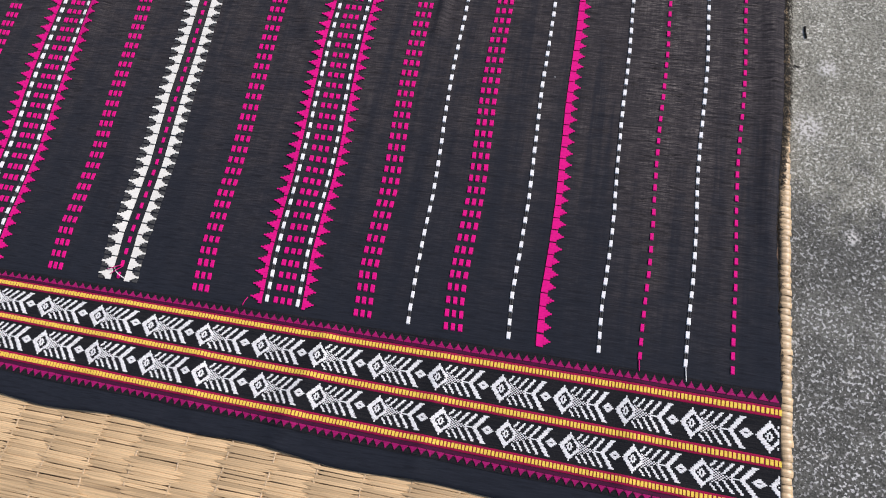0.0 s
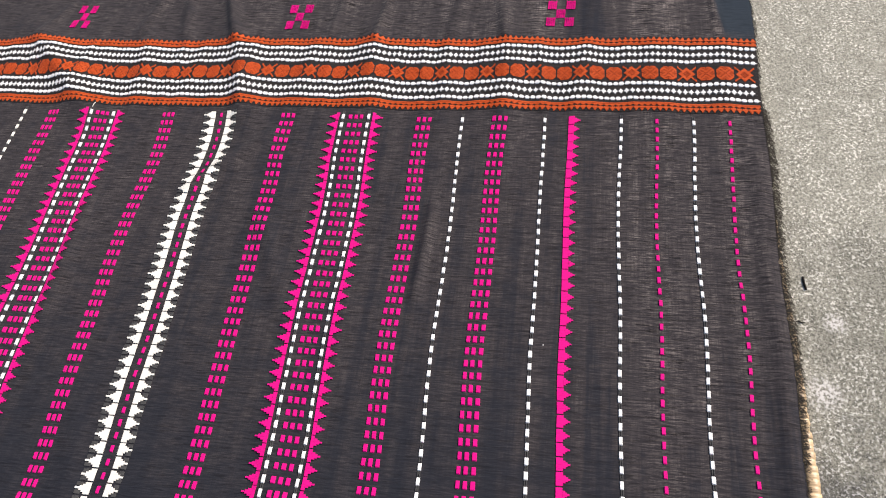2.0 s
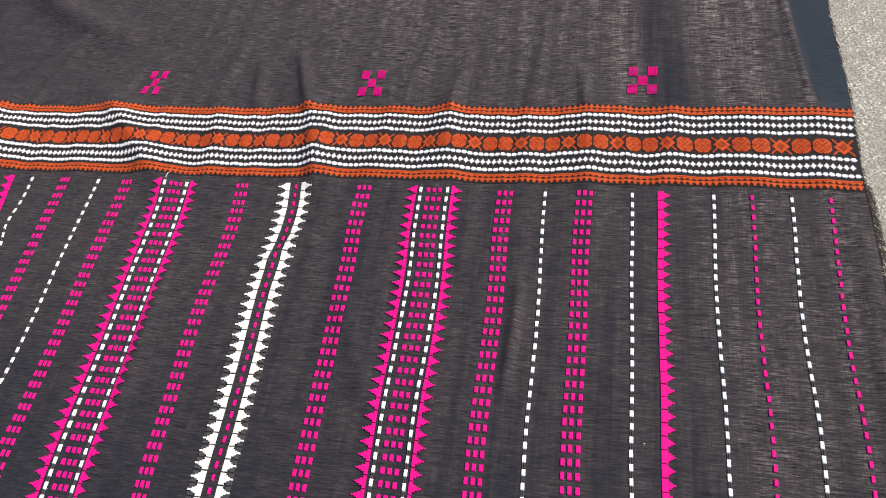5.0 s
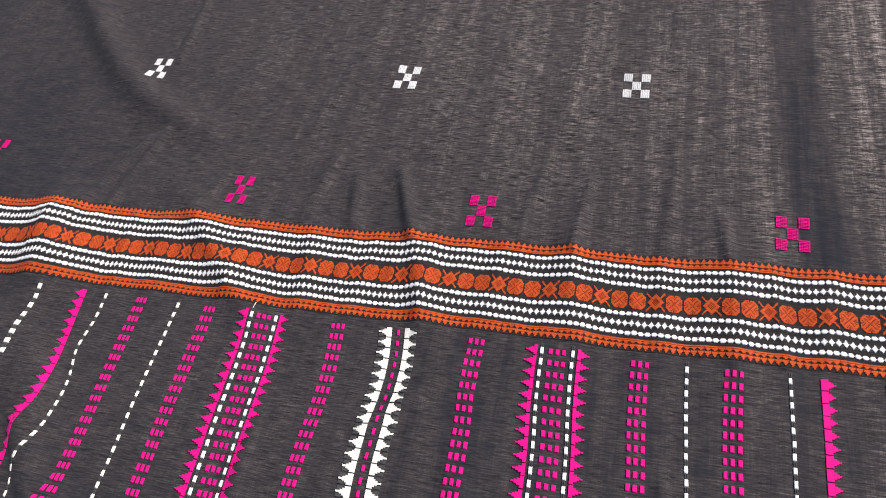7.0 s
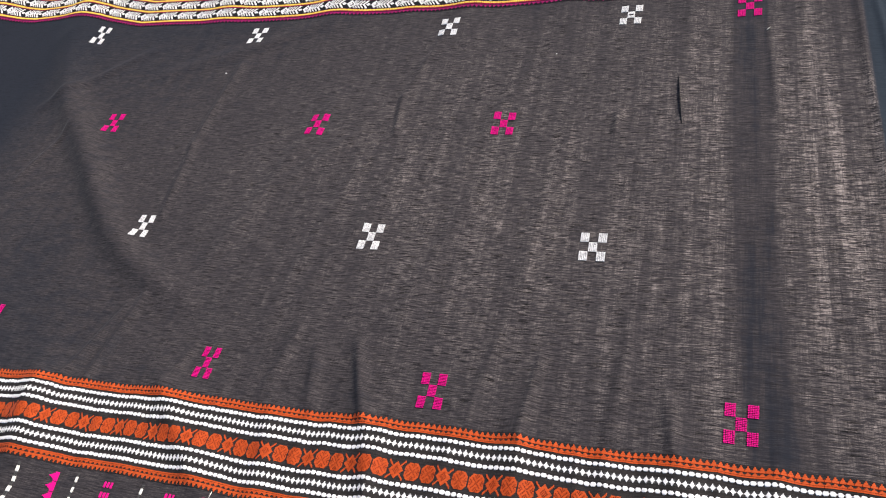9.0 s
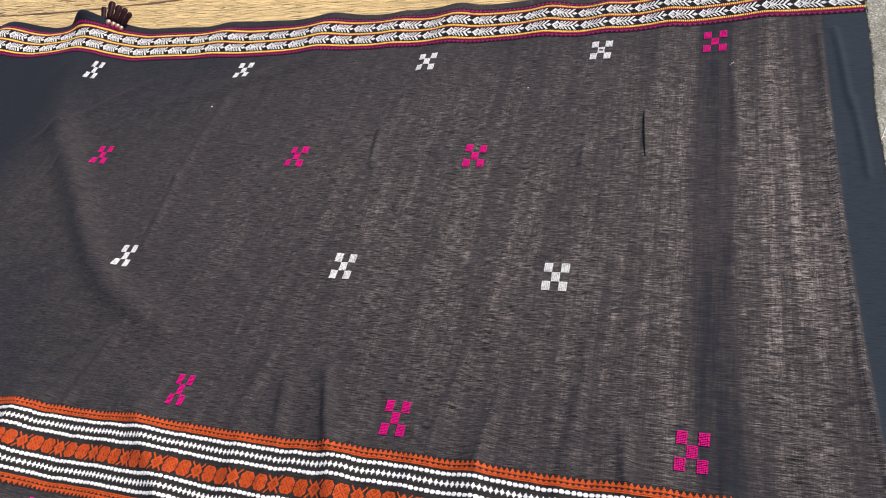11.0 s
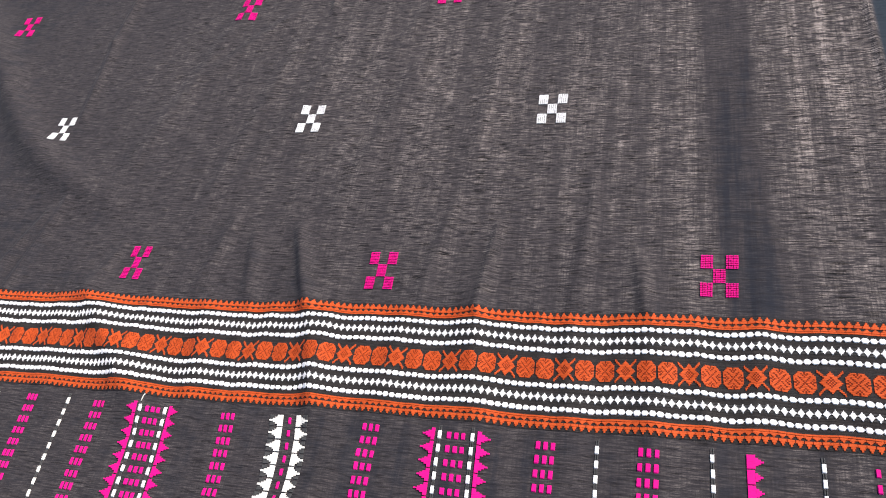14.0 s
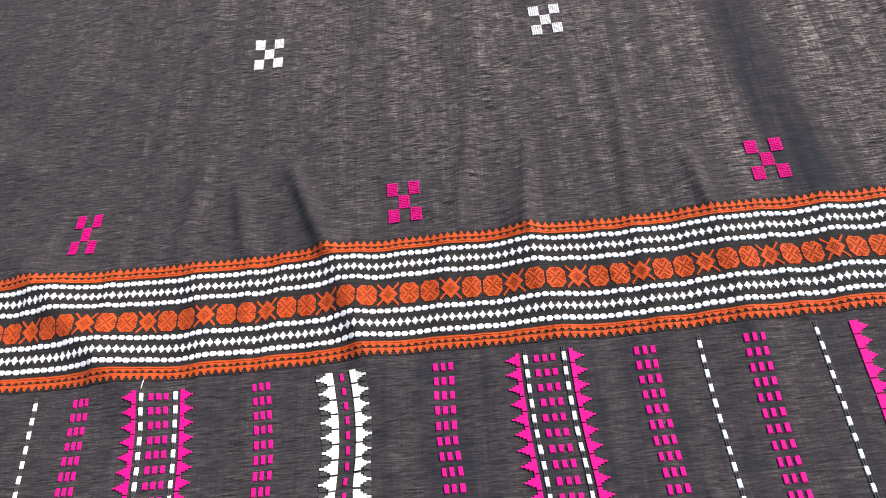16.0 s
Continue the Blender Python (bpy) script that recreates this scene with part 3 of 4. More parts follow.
# ---- fish borders along both hems ----
def fish_rule(c, r):
    """Draft of the fish: a lozenge head with an eye, a checked body, slanting ribs and a small lozenge tail."""
    i, j = c, abs(r - 11)
    head = abs(i - 7) * 1.5 + j
    if i <= 7 and 5.9 <= head <= 11.4:
        return True
    if i > 7 and 8.2 <= head <= 11.0:
        return True
    if head <= 3.8:
        return head > 1.2
    if head < 8.2:
        return False
    body = (23 - i) * 0.54
    if i >= 9 and j <= body:
        return (i + j) % 2 == 0
    if j == 0 and 20 <= i <= 31:
        return True
    for k, wide in ((7.0, 1.5), (11.5, 1.6), (16.6, 1.9), (22.0, 2.1), (28.0, 3.3)):
        at = k + j * 0.62
        if at <= i < at + wide and 1 <= j <= 11 and j > body + 0.6:
            return True
    tail = abs(i - 38.6) * 1.15 + j
    return 1.2 < tail <= 4.2


def triangles(v, way, pitch, tall, material, parent, label, name="triangle_edging"):
    w = Weave()
    u = LEFT + 0.004
    while u < RIGHT - pitch * 0.5:
        j = random.uniform(-0.0003, 0.0003)
        for a, e, half in ((0.0, 0.24, 0.45), (0.23, 0.44, 0.31), (0.43, 0.64, 0.20), (0.63, 0.83, 0.11), (0.82, 1.0, 0.045)):
            v0, v1 = sorted((v + way * tall * a, v + way * tall * e))
            w.box(u + j * a - half * pitch, v0, u + j * a + half * pitch, v1, 0.00015, 0.92, 0.0007)
        u += pitch
    return w.done(name, material, parent, label)


def ribs(v0, v1, parent):
    w = Weave()
    u = LEFT + 0.003
    while u < RIGHT - 0.002:
        p = 0.0034 * random.uniform(0.95, 1.05)
        w.box(u, v0, u + p * 0.74, v1, 0.0002, 0.86, 0.0013)
        u += p
    return w.done("yellow_rib", YELLOW, parent, "yellow whipped line")


def fish_border(base, scale, repeat, shift):
    at = lambda v: base + (v - 0.044) * scale
    border = band_strip("fish_border", at(0.0425), at(0.1515), "border of white fish motifs between yellow and red lines", DENSE)
    for v in (0.0580, 0.0965, 0.1355):
        us = np.concatenate([ACROSS[1:], [RIGHT - 0.001]])
        n = len(us)
        steps = (-0.0043, -0.0036, 0.0036, 0.0043)
        U = np.concatenate([us] * 4)
        V = np.concatenate([np.full(n, at(v + d)) for d in steps])
        L = np.concatenate([np.full(n, h) for h in (0.0006, 0.0011, 0.0011, 0.0006)])
        mesh_part("red_line", lay(U, V, L), [(r * n + k, r * n + k + 1, (r + 1) * n + k + 1, (r + 1) * n + k) for r in range(3) for k in range(n - 1)], RED, border, "wine red line")
    for low, high in ((0.1404, 0.1428), (0.0502, 0.0532)):
        us = np.arange(LEFT + 0.002, RIGHT - 0.001, 0.0034)
        n = len(us)
        mesh_part("plum_line", lay(np.concatenate([us, us]), np.concatenate([np.full(n, at(low)), np.full(n, at(high))]), 0.0008),
                  [(k, k + 1, n + k + 1, n + k) for k in range(n - 1)], DARK_PLUM, border, "dark plum line")
    for v in (0.0580, 0.0965, 0.1355):
        ribs(at(v - 0.0025), at(v + 0.0025), border)
    triangles(at(0.1430), 1, 0.0083, 0.0058, PLUM, border, "plum red triangles")
    triangles(at(0.0500), -1, 0.0083, 0.0058, PLUM, border, "plum red triangles")
    for v0, lag in ((0.1032, 0.0), (0.0648, 0.009)):
        u = -0.281 - 9 * repeat / 44 + shift + lag
        while u > LEFT + repeat:
            u -= repeat
        while u < RIGHT - 0.004:
            w = Weave()
            cut = int(min(44, (RIGHT - 0.001 - u) / (repeat / 44)))
            w.cells(fish_rule, u, at(v0), repeat / 44, 0.0250 * scale / 23, cut, 23, 0.00010)
            if w.count:
                w.done("fish", WHITE, border)
            u += repeat * random.uniform(0.996, 1.004)


fish_border(0.044, 1.0, 0.0605, 0.068)
fish_border(1.7045, 0.955, 0.0518, -0.017)


# ---- orange band ----
def flower_rule(c, r):
    i, j = abs(c - 8), abs(r - 8)
    if i + j > 11 or i > 7 or j > 7:
        return False
    if i == j and i <= 4:
        return False
    if abs(i - j) == 4 and min(i, j) <= 2:
        return False
    return not (min(i, j) == 0 and max(i, j) >= 6)


def star_rule(c, r):
    i, j = abs(c - 8), abs(r - 8)
    if i + j <= 4:
        return (c + r) % 2 == 0
    if i + j <= 7:
        return True
    return j in (i, i - 1) and 4 <= i <= 8


def disc_rule(c, r):
    i, j = abs(c - 8), abs(r - 8)
    return i + j <= 10 and i <= 7 and j <= 7


def diamond_rule(c, r):
    return abs(c - 8) + abs(r - 8) <= 6


def orange_band():
    band = band_strip("orange_band", 0.7600, 0.8850, "orange rosette band edged with white dots and orange triangles", DENSE_BROWN)
    pitch = 0.0069
    for v, way in ((0.8718, 1), (0.7730, -1)):
        w = Weave()
        u = LEFT + 0.004
        while u < RIGHT - 0.003:
            w.box(u - 0.0034, v - 0.0008, u + 0.0035, v + 0.0008, 0.0001, 0.97, 0.0007)
            for lift, tall, half in ((0.0012, 0.0038, 0.0034), (0.0055, 0.0064, 0.0033)):
                for a, e, k in ((0.0, 0.42, 1.0), (0.40, 0.72, 0.60), (0.70, 1.0, 0.26)):
                    v0, v1 = sorted((v + way * (lift + tall * a), v + way * (lift + tall * e)))
                    w.box(u - half * k, v0, u + half * k, v1, 0.00018, 0.93, 0.0007)
            u += pitch * random.uniform(0.985, 1.015)
        w.done("triangle_edging", ORANGE, band, "two tiers of orange triangles")
    for v in (0.8655, 0.8420, 0.8045, 0.7808):
        w = Weave()
        u = LEFT + 0.004
        while u < RIGHT - 0.002:
            a, b = 0.0030 * random.uniform(0.88, 1.07), 0.0027 * random.uniform(0.9, 1.08)
            dv = random.uniform(-0.0003, 0.0003)
            w.patch([(u + a * sx, v + dv + b * sy) for sx, sy in ((1, -0.45), (1, 0.45), (0.6, 0.95), (-0.55, 1.0), (-1, 0.5), (-1, -0.4), (-0.6, -1.0), (0.5, -0.95))], 0.86, 0.0010)
            w.box(u + a * 0.8, v - 0.0004, u + pitch - a * 0.8, v + 0.0004, 0.0002, 0.9, 0.0004)
            u += pitch * random.uniform(0.97, 1.03)
        w.done("dot_line", WHITE, band, "plump white dots")
    for v in (0.8537, 0.7925):
        w, behind = Weave(), Weave()
        u = LEFT + 0.0073
        while u < RIGHT - 0.003:
            for a, b in ((0.0031, 0.0006), (0.0021, 0.0016), (0.0013, 0.0027), (0.0005, 0.0041)):
                w.box(u - a, v - b, u + a, v + b, 0.0002, 0.95, 0.0007 + b * 0.05)
            for d in (-0.0031, -0.0021, 0.0021, 0.0031):
                behind.box(u + 0.0010, v + d - 0.00028, u + pitch - 0.0010, v + d + 0.00028, 0.0001, 0.9, 0.0003)
            u += pitch * random.uniform(0.985, 1.015)
        crosses = w.done("cross_line", WHITE, band, "small white stepped crosses")
        behind.done("under_float", SHADOW_YARN, crosses, "greyish carried threads")
    k, u = 0, 0.2020
    while u > LEFT + 0.01:
        step = float(np.interp(u, [-0.03, 0.02, 0.07, 0.20], [0.01955, 0.0200, 0.0214, 0.0222]))
        cell = step / 16.6
        w = Weave()
        w.cells(star_rule if k % 3 == 0 else flower_rule, u - 8.5 * cell, 0.8218 - 8.5 * 0.00143, cell, 0.00143, 17, 17, 0.00008)
        flower = w.done("star" if k % 3 == 0 else "rosette", ORANGE, band)
        w = Weave()
        w.cells(diamond_rule if k % 3 == 0 else disc_rule, u - 8.5 * cell, 0.8218 - 8.5 * 0.00143, cell, 0.00143, 17, 17)
        w.l = [h * 0.3 for h in w.l]
        w.done("under_float", RUST, flower, "rust brown carried threads")
        u -= step
        k += 1


orange_band()


# ---- scattered five-square motifs ----
def motif(u, v, wide, tall, material, label, eye=False):
    """Five small squares of short floats; the middle one carries the four at the corners."""
    du, dv = wide / 3, tall / 3
    middle = None
    for c, r in ((0, 0), (-1, -1), (1, -1), (-1, 1), (1, 1)):
        w = Weave()
        for row in range(8):
            v0 = v + (r - 0.5) * dv + row * dv / 8
            for col in range(5):
                if eye and c == 0 and row in (3, 4) and col in (1, 2, 3):
                    continue
                u0 = u + (c - 0.5) * du + col * du / 5
                w.box(u0, v0, u0 + du / 5 * random.uniform(0.78, 0.92), v0 + dv / 8 * random.uniform(0.58, 0.78), 0.00012, 0.9, 0.0008)
        if middle is None:
            middle = w.done("cross_motif", material, cloth, label)
        else:
            w.done("square", material, middle)


PINK_MOTIF, WHITE_MOTIF = "magenta motif of five small squares", "white motif of five small squares"
for u, v, wide in ((-0.0210, 0.931, 0.036), (-0.385, 0.928, 0.034), (-0.722, 0.932, 0.027), (-1.155, 0.968, 0.028),
                   (-0.379, 1.401, 0.036), (-0.713, 1.400, 0.034), (-1.164, 1.409, 0.034), (-0.011, 1.659, 0.037)):
    motif(u, v, wide, 0.049, PINK, PINK_MOTIF)
for u, v, wide, eye in ((-0.209, 1.166, 0.036, False), (-0.541, 1.166, 0.034, False), (-0.958, 1.166, 0.030, False),
                        (-0.199, 1.658, 0.036, True), (-0.529, 1.653, 0.036, False), (-0.941, 1.659, 0.034, False), (-1.359, 1.664, 0.034, False)):
    motif(u, v, wide, 0.047, WHITE, WHITE_MOTIF, eye)


# ---- loose thread ends on the cloth ----
def tube(points, radius, sides=5):
    """A thin tapering tube along points: verts and faces."""
    pts = [Vector(p) for p in points]
    verts, faces = [], []
    for i, p in enumerate(pts):
        way = (pts[min(i + 1, len(pts) - 1)] - pts[max(i - 1, 0)]).normalized()
        a = way.orthogonal().normalized()
        b = way.cross(a)
        for k in range(sides):
            t = 2 * math.pi * k / sides
            verts.append(p + (a * math.cos(t) + b * math.sin(t)) * radius)
    for i in range(len(pts) - 1):
        for k in range(sides):
            n = (k + 1) % sides
            faces.append((i * sides + k, i * sides + n, (i + 1) * sides + n, (i + 1) * sides + k))
    faces.append(tuple(range(sides))[::-1])
    faces.append(tuple(range((len(pts) - 1) * sides, len(pts) * sides)))
    return verts, faces


def curl(u, v, length, turn, bend, lift=0.0015):
    out = []
    for k in range(8):
        s = k / 7
        a = turn + bend * s
        out.append((u, v, s))
        u += math.cos(a) * length / 7
        v += math.sin(a) * length / 7
    p = lay([q[0] for q in out], [q[1] for q in out])
    return [(x, y, z + 0.0008 + lift * math.sin(math.pi * q[2])) for (x, y, z), q in zip(p, out)]


def loose_thread(u, v, length, turn, bend, material, label, radius=0.00045, lift=0.0015):
    verts, faces = tube(curl(u, v, length, turn, bend, lift), radius)
    mesh_part("loose_thread", verts, faces, material, cloth, label, smooth=True)


loose_thread(-0.457, 0.172, 0.020, -0.9, 0.7, WHITE, "loose white thread tail", lift=0.004)
loose_thread(-0.449, 0.176, 0.018, -2.3, -0.9, PINK, "loose pink thread tail", lift=0.004)
loose_thread(-0.460, 0.163, 0.016, 0.5, 0.6, PINK, "loose pink thread tail", lift=0.003)
loose_thread(0.014, 1.598, 0.009, 0.2, 1.4, CREAM, "loose cream thread tail")
loose_thread(-0.633, 0.752, 0.009, 1.2, 0.5, CREAM, "loose cream thread tail")
loose_thread(0.0968, 0.160, 0.010, -1.52, 0.1, PINK, "loose pink thread tail", lift=0.0004)
loose_thread(0.1393, 0.160, 0.012, -1.5, 0.1, WHITE, "loose white thread tail", lift=0.0004)
loose_thread(-0.302, 0.162, 0.010, -2.1, 0.2, PINK, "loose pink thread tail", lift=0.0005)


# Black tube laid along a narrow crease to draw its shadow line
verts, faces = tube([tuple(p) for p in lay([-0.116, -0.1145, -0.112, -0.109, -0.106, -0.105], [1.50, 1.48, 1.455, 1.43, 1.408, 1.398], [0.0, 0.0012, 0.0016, 0.0016, 0.0012, 0.0])], 0.0008, 6)
mesh_part("tuck", verts, faces, DENSE, cloth, "narrow crease, its black shadow line built as a tube", smooth=True)


def fringe():
    """Frayed weft ends along the raw edge."""
    rng = random.Random(7)
    verts, faces = [], []
    for n in range(2600):
        v = rng.uniform(0.16, 1.80) if n < 1500 else rng.uniform(0.36, 0.77)
        long = rng.uniform(0.0015, 0.0065) * (1.5 if 0.25 < v < 0.76 else 0.9) if n < 1500 else rng.uniform(0.005, 0.0105)
        tilt = rng.gauss(-0.15, 0.5)
        x, y, z = lay([RIGHT], [v])[0]
        x -= 0.001
        pts = []
        for k in range(4):
            s = k / 3
            pts.append((x + long * s, y + math.sin(tilt) * long * s + 0.0012 * s * s * rng.uniform(-1, 1), z - 0.0045 * s * s + 0.001 * math.sin(3 * s) + 0.0003))
        a, b = tube(pts, rng.uniform(0.00012, 0.0003), 3)
        k = len(verts)
        verts += a
        faces += [tuple(k + i for i in q) for q in b]
    tagged(mesh_part("fringe", verts, faces, FRAY, cloth, "frayed dark weft ends along the raw edge"), kind="stuff")


fringe()


# ---- tassels knotted into the far hem ----
def tassel(x, y, z, lean, size):
    t = tagged(new("tassel"), "small wine-black tassel with gold bead on the cloth hem", "tassel", "tassels on the far hem")
    t.matrix_world = pose(x, y, z, -68, 0, lean)

    def lathe(name, profile, material, label=""):
        verts, faces = [], []
        n = 10
        for r, h in profile:
            for k in range(n):
                a = 2 * math.pi * k / n
                verts.append((r * math.cos(a) * size, r * math.sin(a) * size, h * size))
        for i in range(len(profile) - 1):
            for k in range(n):
                m = (k + 1) % n
                faces.append((i * n + k, i * n + m, (i + 1) * n + m, (i + 1) * n + k))
        faces.append(tuple(range(n))[::-1])
        faces.append(tuple(range((len(profile) - 1) * n, len(profile) * n)))
        return mesh_part(name, verts, faces, material, t, label, smooth=True)

    lathe("skirt", [(0.0050, 0.012), (0.0075, 0.020), (0.0068, 0.038), (0.0085, 0.050), (0.0070, 0.058), (0.0025, 0.061)], FRAY_WINE)
    lathe("bead", [(0.003, 0.0), (0.0058, 0.003), (0.0062, 0.006), (0.0058, 0.009), (0.003, 0.012)], BEAD, "gold bead")
    lathe("knot", [(0.002, -0.006), (0.0045, -0.004), (0.005, -0.001), (0.003, 0.001)], RED)


FRAY_WINE = yarn_material("wine_black_yarn", (0.026, 0.005, 0.009), (0.008, 0.003, 0.004), rough=0.45)
BEAD, bead_tree, bead_shader = nodes_of("gold_bead", 0.3)
bead_shader.inputs["Base Color"].default_value = (0.85, 0.58, 0.42, 1)
bead_shader.inputs["Metallic"].default_value = 0.6
for x, y, z, lean, size in ((-1.440, 1.862, 0.007, 14, 0.80), (-1.420, 1.856, 0.008, 4, 1.05), (-1.402, 1.848, 0.007, -6, 0.95), (-1.386, 1.841, 0.006, -16, 0.90), (-1.370, 1.833, 0.006, -28, 0.80)):
    tassel(x, y, z, lean, size)


# ---- the straw mat ----
mat = tagged(new("straw_mat"), "pale yellow woven reed mat with bound edge on concrete", "mat")


def mat_edge(y):
    return 0.2400 - 0.034 * y


def mat_base():
    verts, faces = [], []
    for z in (-0.0062, -0.0032):
        for y in (-0.395, 2.415):
            verts += [(-2.25, y, z), (mat_edge(y) - 0.008, y, z)]
    faces = [(0, 1, 3, 2), (4, 6, 7, 5), (0, 4, 5, 1), (2, 3, 7, 6), (0, 2, 6, 4), (1, 5, 7, 3)]
    return mesh_part("mat_base", verts, faces, STRAW_DARK, mat, "dark underside of the weave")


mat_base()


def reed_shape(long, wide, thick, over):
    """A flattened reed; those on top end in points, those below are tucked in."""
    verts, faces = [], []
    tip = 0.10 if over else 0.8
    rows = ((-0.5, tip, -0.9), (-0.43, 0.72 if over else 0.95, -0.3), (-0.33, 1.0, 0.0), (0.33, 1.0, 0.0), (0.41, 0.74 if over else 0.95, -0.15), (0.5, tip, -0.7))
    for s, w, dip in rows:
        for a, h in ((-0.5, 0.2), (-0.43, 0.95), (0.0, 1.0), (0.43, 0.95), (0.5, 0.2)):
            verts.append((s * long, a * w * wide, (h + dip) * thick))
    for i in range(len(rows) - 1):
        for k in range(4):
            faces.append((i * 5 + k, (i + 1) * 5 + k, (i + 1) * 5 + k + 1, i * 5 + k + 1))
    return verts, faces


ROW, COLUMN = 0.0036, 0.0440
rng = random.Random(11)
shapes = []
for k in range(12):
    over = k % 2 == 0
    v, f = reed_shape(COLUMN * ((1.18 if over else 1.05) + 0.02 * k), ROW * (0.92 + 0.020 * k), 0.0008, over)
    me = bpy.data.meshes.new("reed")
    me.from_pydata(v, [], f)
    me.materials.append(STRAW)
    shapes.append((me, v, f))


def reeds(x0, x1, y0, y1, single, dark=None):
    """Rows of reeds, over and under in turn by columns; single: each one is an object, else they are joined."""
    joined = {False: ([], []), True: ([], [])}
    for r in range(round(y0 / ROW), round(y1 / ROW)):
        shift = rng.uniform(-0.5, 0.5) * COLUMN if y0 > 1 else 0.0
        for c in range(round(x0 / COLUMN), round(x1 / COLUMN)):
            y = r * ROW + rng.uniform(-0.0005, 0.0005)
            x = (c + 0.5) * COLUMN + shift + rng.uniform(-0.0045, 0.0045) + 0.010 * math.sin(9 * y)
            if x + COLUMN * 0.7 > mat_edge(y) - 0.004:
                continue
            over = c % 2 == 0
            me, v, f = shapes[2 * rng.randrange(6) + (0 if over else 1)]
            m = pose(x, y, (-0.0016 if over else -0.0024) + rng.uniform(-0.00025, 0.00025), rng.gauss(0, 4), 0, rng.gauss(-0.2, 0.6))
            if single:
                ob = new("reed", me)
                ob.parent = mat
                ob.matrix_world = m
            else:
                isdark = dark is not None and dark(x, y)
                vs, fs = joined[isdark]
                k = len(vs)
                vs += [m @ Vector(p) for p in v]
                fs += [tuple(k + i for i in q) for q in f]
    for isdark, (vs, fs) in joined.items():
        if vs:
            tagged(mesh_part("reed_field", vs, fs, STRAW_DARK if isdark else (STRAW_PALE if y0 > 1 else STRAW), mat), kind="stuff")


def seam(x, y):
    return abs(y - 1.952 - 0.01 * math.sin(5 * x)) < 0.0042 or (y > 1.96 and rng.random() < 0.10) or abs(y - 2.10) < 0.004


def cords():
    """The pale warp cords that the reeds pass over and under."""
    for c in range(round(-2.25 / COLUMN), round(0.20 / COLUMN)):
        ys = np.arange(-0.39, 0.05, 0.004)
        pts = [(c * COLUMN + 0.010 * math.sin(9 * y) + rng.uniform(-0.0007, 0.0007), y, -0.0021 + rng.uniform(-0.0003, 0.0003)) for y in ys]
        verts, faces = tube(pts, 0.0011, 6)
        mesh_part("cord", verts, faces, CORD, mat, "pale twisted warp cord", smooth=True)


cords()
reeds(-0.60, -0.01, -0.030, 0.045, True)
reeds(-0.60, -0.01, -0.40, -0.030, False)
reeds(-2.25, -0.60, -0.40, 0.045, False)
reeds(-2.25, -2.02, 0.045, 1.80, False)
reeds(-0.01, 0.30, -0.40, 0.030, False)
reeds(-2.25, 0.25, 1.80, 2.42, False, seam)


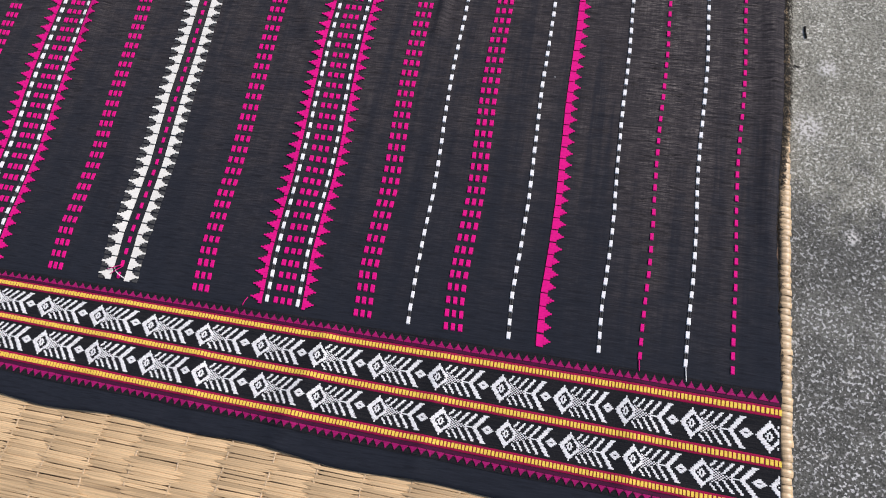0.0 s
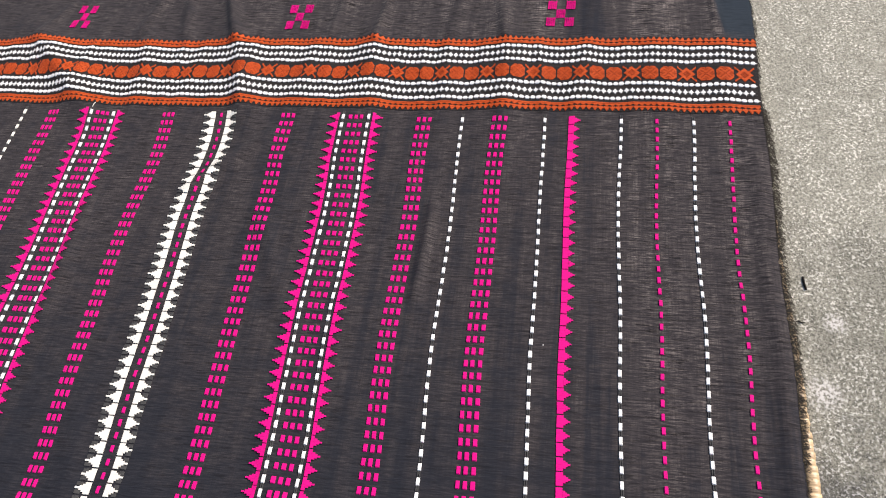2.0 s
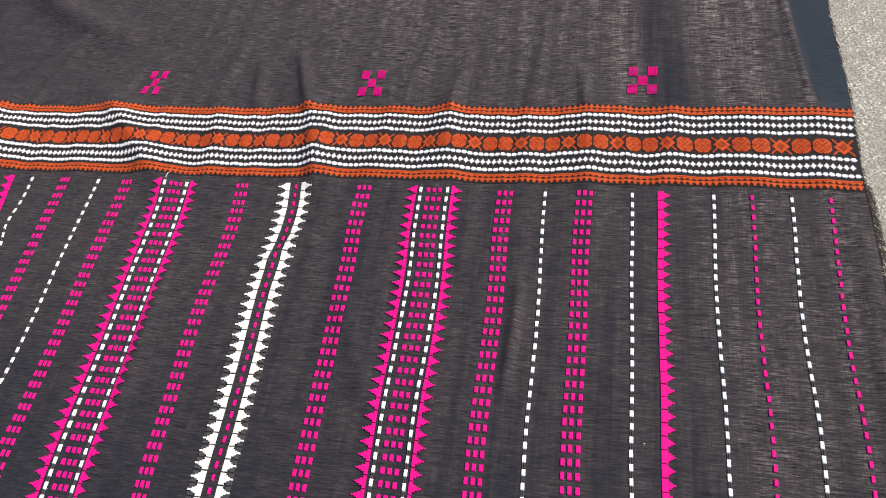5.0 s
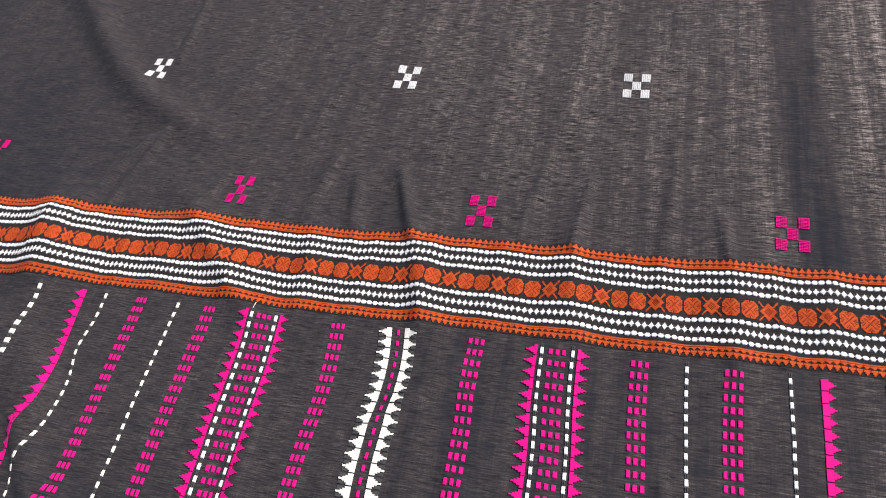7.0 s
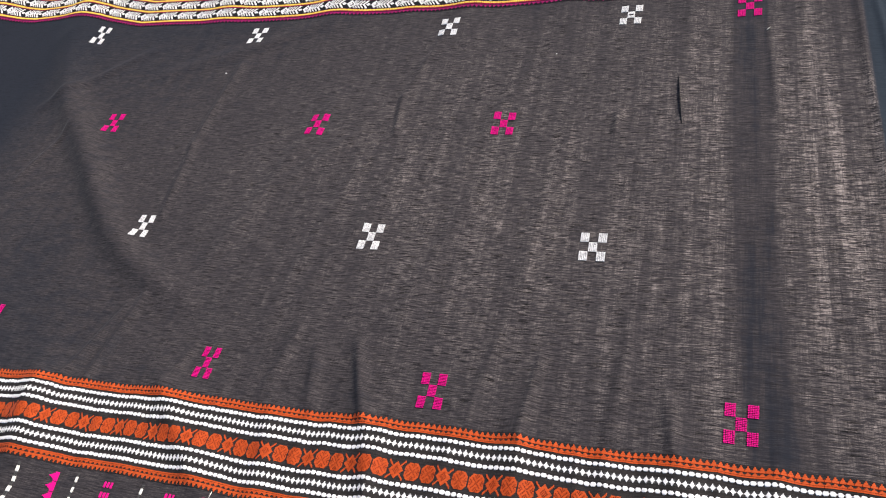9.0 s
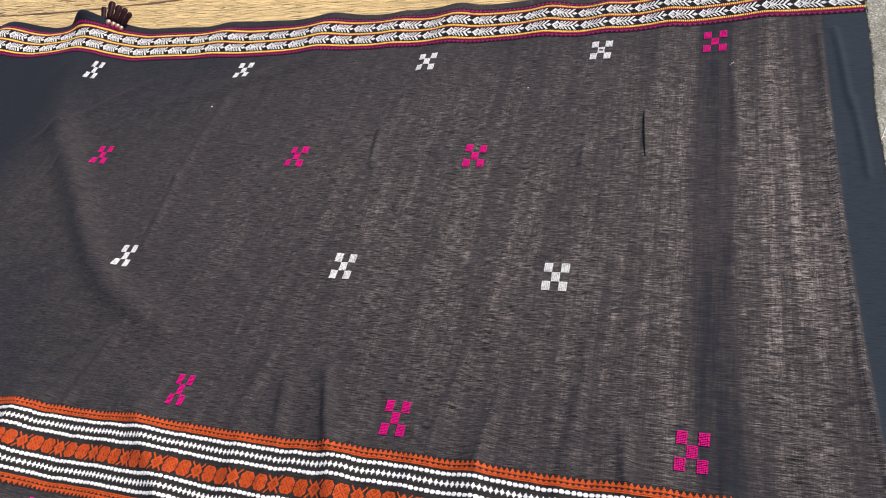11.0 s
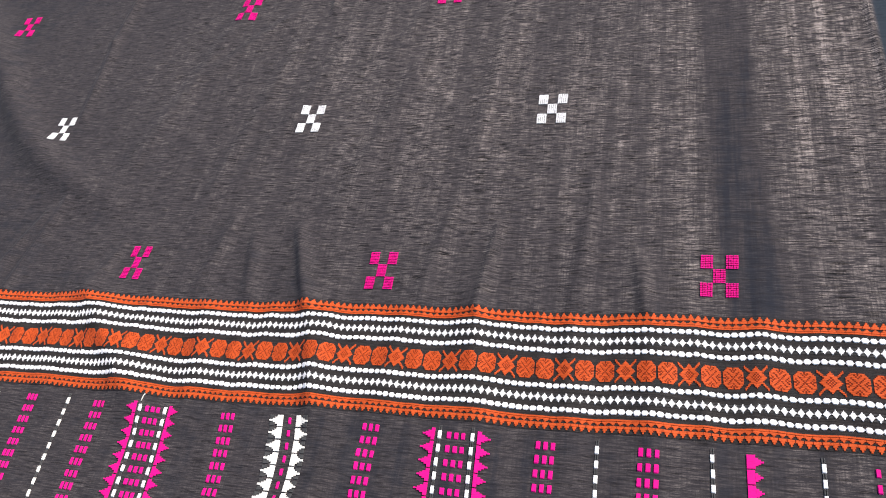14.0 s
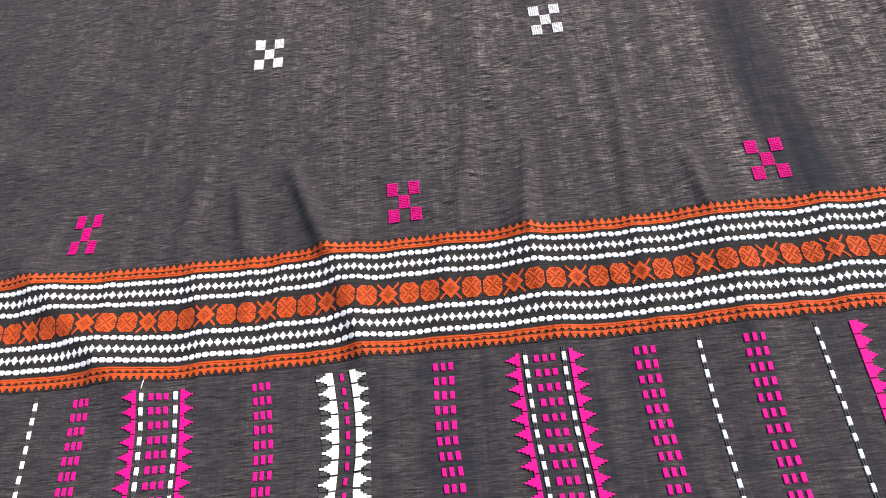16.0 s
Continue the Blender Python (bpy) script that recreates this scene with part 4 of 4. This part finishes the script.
def binding():
    """Short wrapped reeds along the mat's edge."""
    n = 12
    verts, faces = [], []
    for s, k in ((-0.5, 0.90), (-0.42, 0.98), (0.0, 1.0), (0.42, 0.98), (0.5, 0.90)):
        for a in range(n):
            t = 2 * math.pi * a / n
            verts.append((0.0060 * k * math.cos(t), s * 0.0062, 0.0034 * k * math.sin(t)))
    for i in range(4):
        for a in range(n):
            b = (a + 1) % n
            faces.append((i * n + a, i * n + b, (i + 1) * n + b, (i + 1) * n + a))
    me = bpy.data.meshes.new("binding_wrap")
    me.from_pydata(verts, [], faces)
    me.shade_smooth()
    me.materials.append(BINDING)
    y = -0.35
    while y < 0.72:
        ob = new("binding_wrap", me)
        ob.parent = mat
        ob.matrix_world = pose(mat_edge(y) - 0.0060 + rng.uniform(-0.0006, 0.0006), y, -0.0030, 0, rng.gauss(0, 3), rng.gauss(0, 6)) @ Matrix.Diagonal((rng.uniform(0.88, 1.08), rng.uniform(0.9, 1.15), 1, 1))
        y += rng.uniform(0.0056, 0.0068)


binding()


# ---- small litter on the concrete ----
def litter(name, label, category, points, radius, material):
    verts, faces = tube(points, radius, 6)
    tagged(mesh_part(name, verts, faces, material, smooth=True), label, category)


BARK, bark_tree, bark_shader = nodes_of("dark_bark", 0.8)
bark_tree.links.new(ramp(bark_tree, noise_of(bark_tree, (300, 300, 300), 1.0), (0.3, (0.006, 0.005, 0.004)), (0.7, (0.03, 0.022, 0.016))), bark_shader.inputs["Base Color"])
litter("twig", "tiny black twig bit on the concrete", "twig", [(0.2385, 0.551, -0.0058), (0.2384, 0.546, -0.0053), (0.2390, 0.541, -0.0053), (0.2400, 0.536, -0.0058)], 0.0011, BARK)
litter("twig", "tiny curled dark twig bit on the concrete", "twig", [(0.2285, 0.501, -0.0058), (0.2310, 0.499, -0.0055), (0.2345, 0.4995, -0.0058)], 0.0006, BARK)
litter("thread_scrap", "pale blue-white thread scrap on the concrete", "thread",
       [(0.2140, 1.432, -0.0030), (0.2180, 1.441, -0.0052), (0.2215, 1.452, -0.0050), (0.2240, 1.461, -0.0045), (0.2275, 1.464, -0.0050), (0.2300, 1.458, -0.0055), (0.2275, 1.450, -0.0050), (0.2225, 1.449, -0.0040)], 0.0007, WHITE)


# ---- lint on the cloth ----
def lint(u, v, size):
    x, y, z = lay(u, v)
    bm = bmesh.new()
    bmesh.ops.create_icosphere(bm, subdivisions=1, radius=size)
    for k, p in enumerate(bm.verts):
        p.co = Vector((p.co.x * (1.5 + 0.3 * math.sin(5 * k)), p.co.y, p.co.z * 0.5))
    me = bpy.data.meshes.new("lint_speck")
    bm.to_mesh(me)
    me.materials.append(WHITE)
    ob = tagged(new("lint_speck", me), "tiny white lint speck lying on the black cloth", "lint", "lint on the cloth")
    ob.matrix_world = pose(float(x), float(y), float(z) + 0.0005)


for u, v, size in ((-0.969, 1.547, 0.0013), (-0.318, 1.567, 0.0009), (-0.02, 0.452, 0.0005)):
    lint(u, v, size)
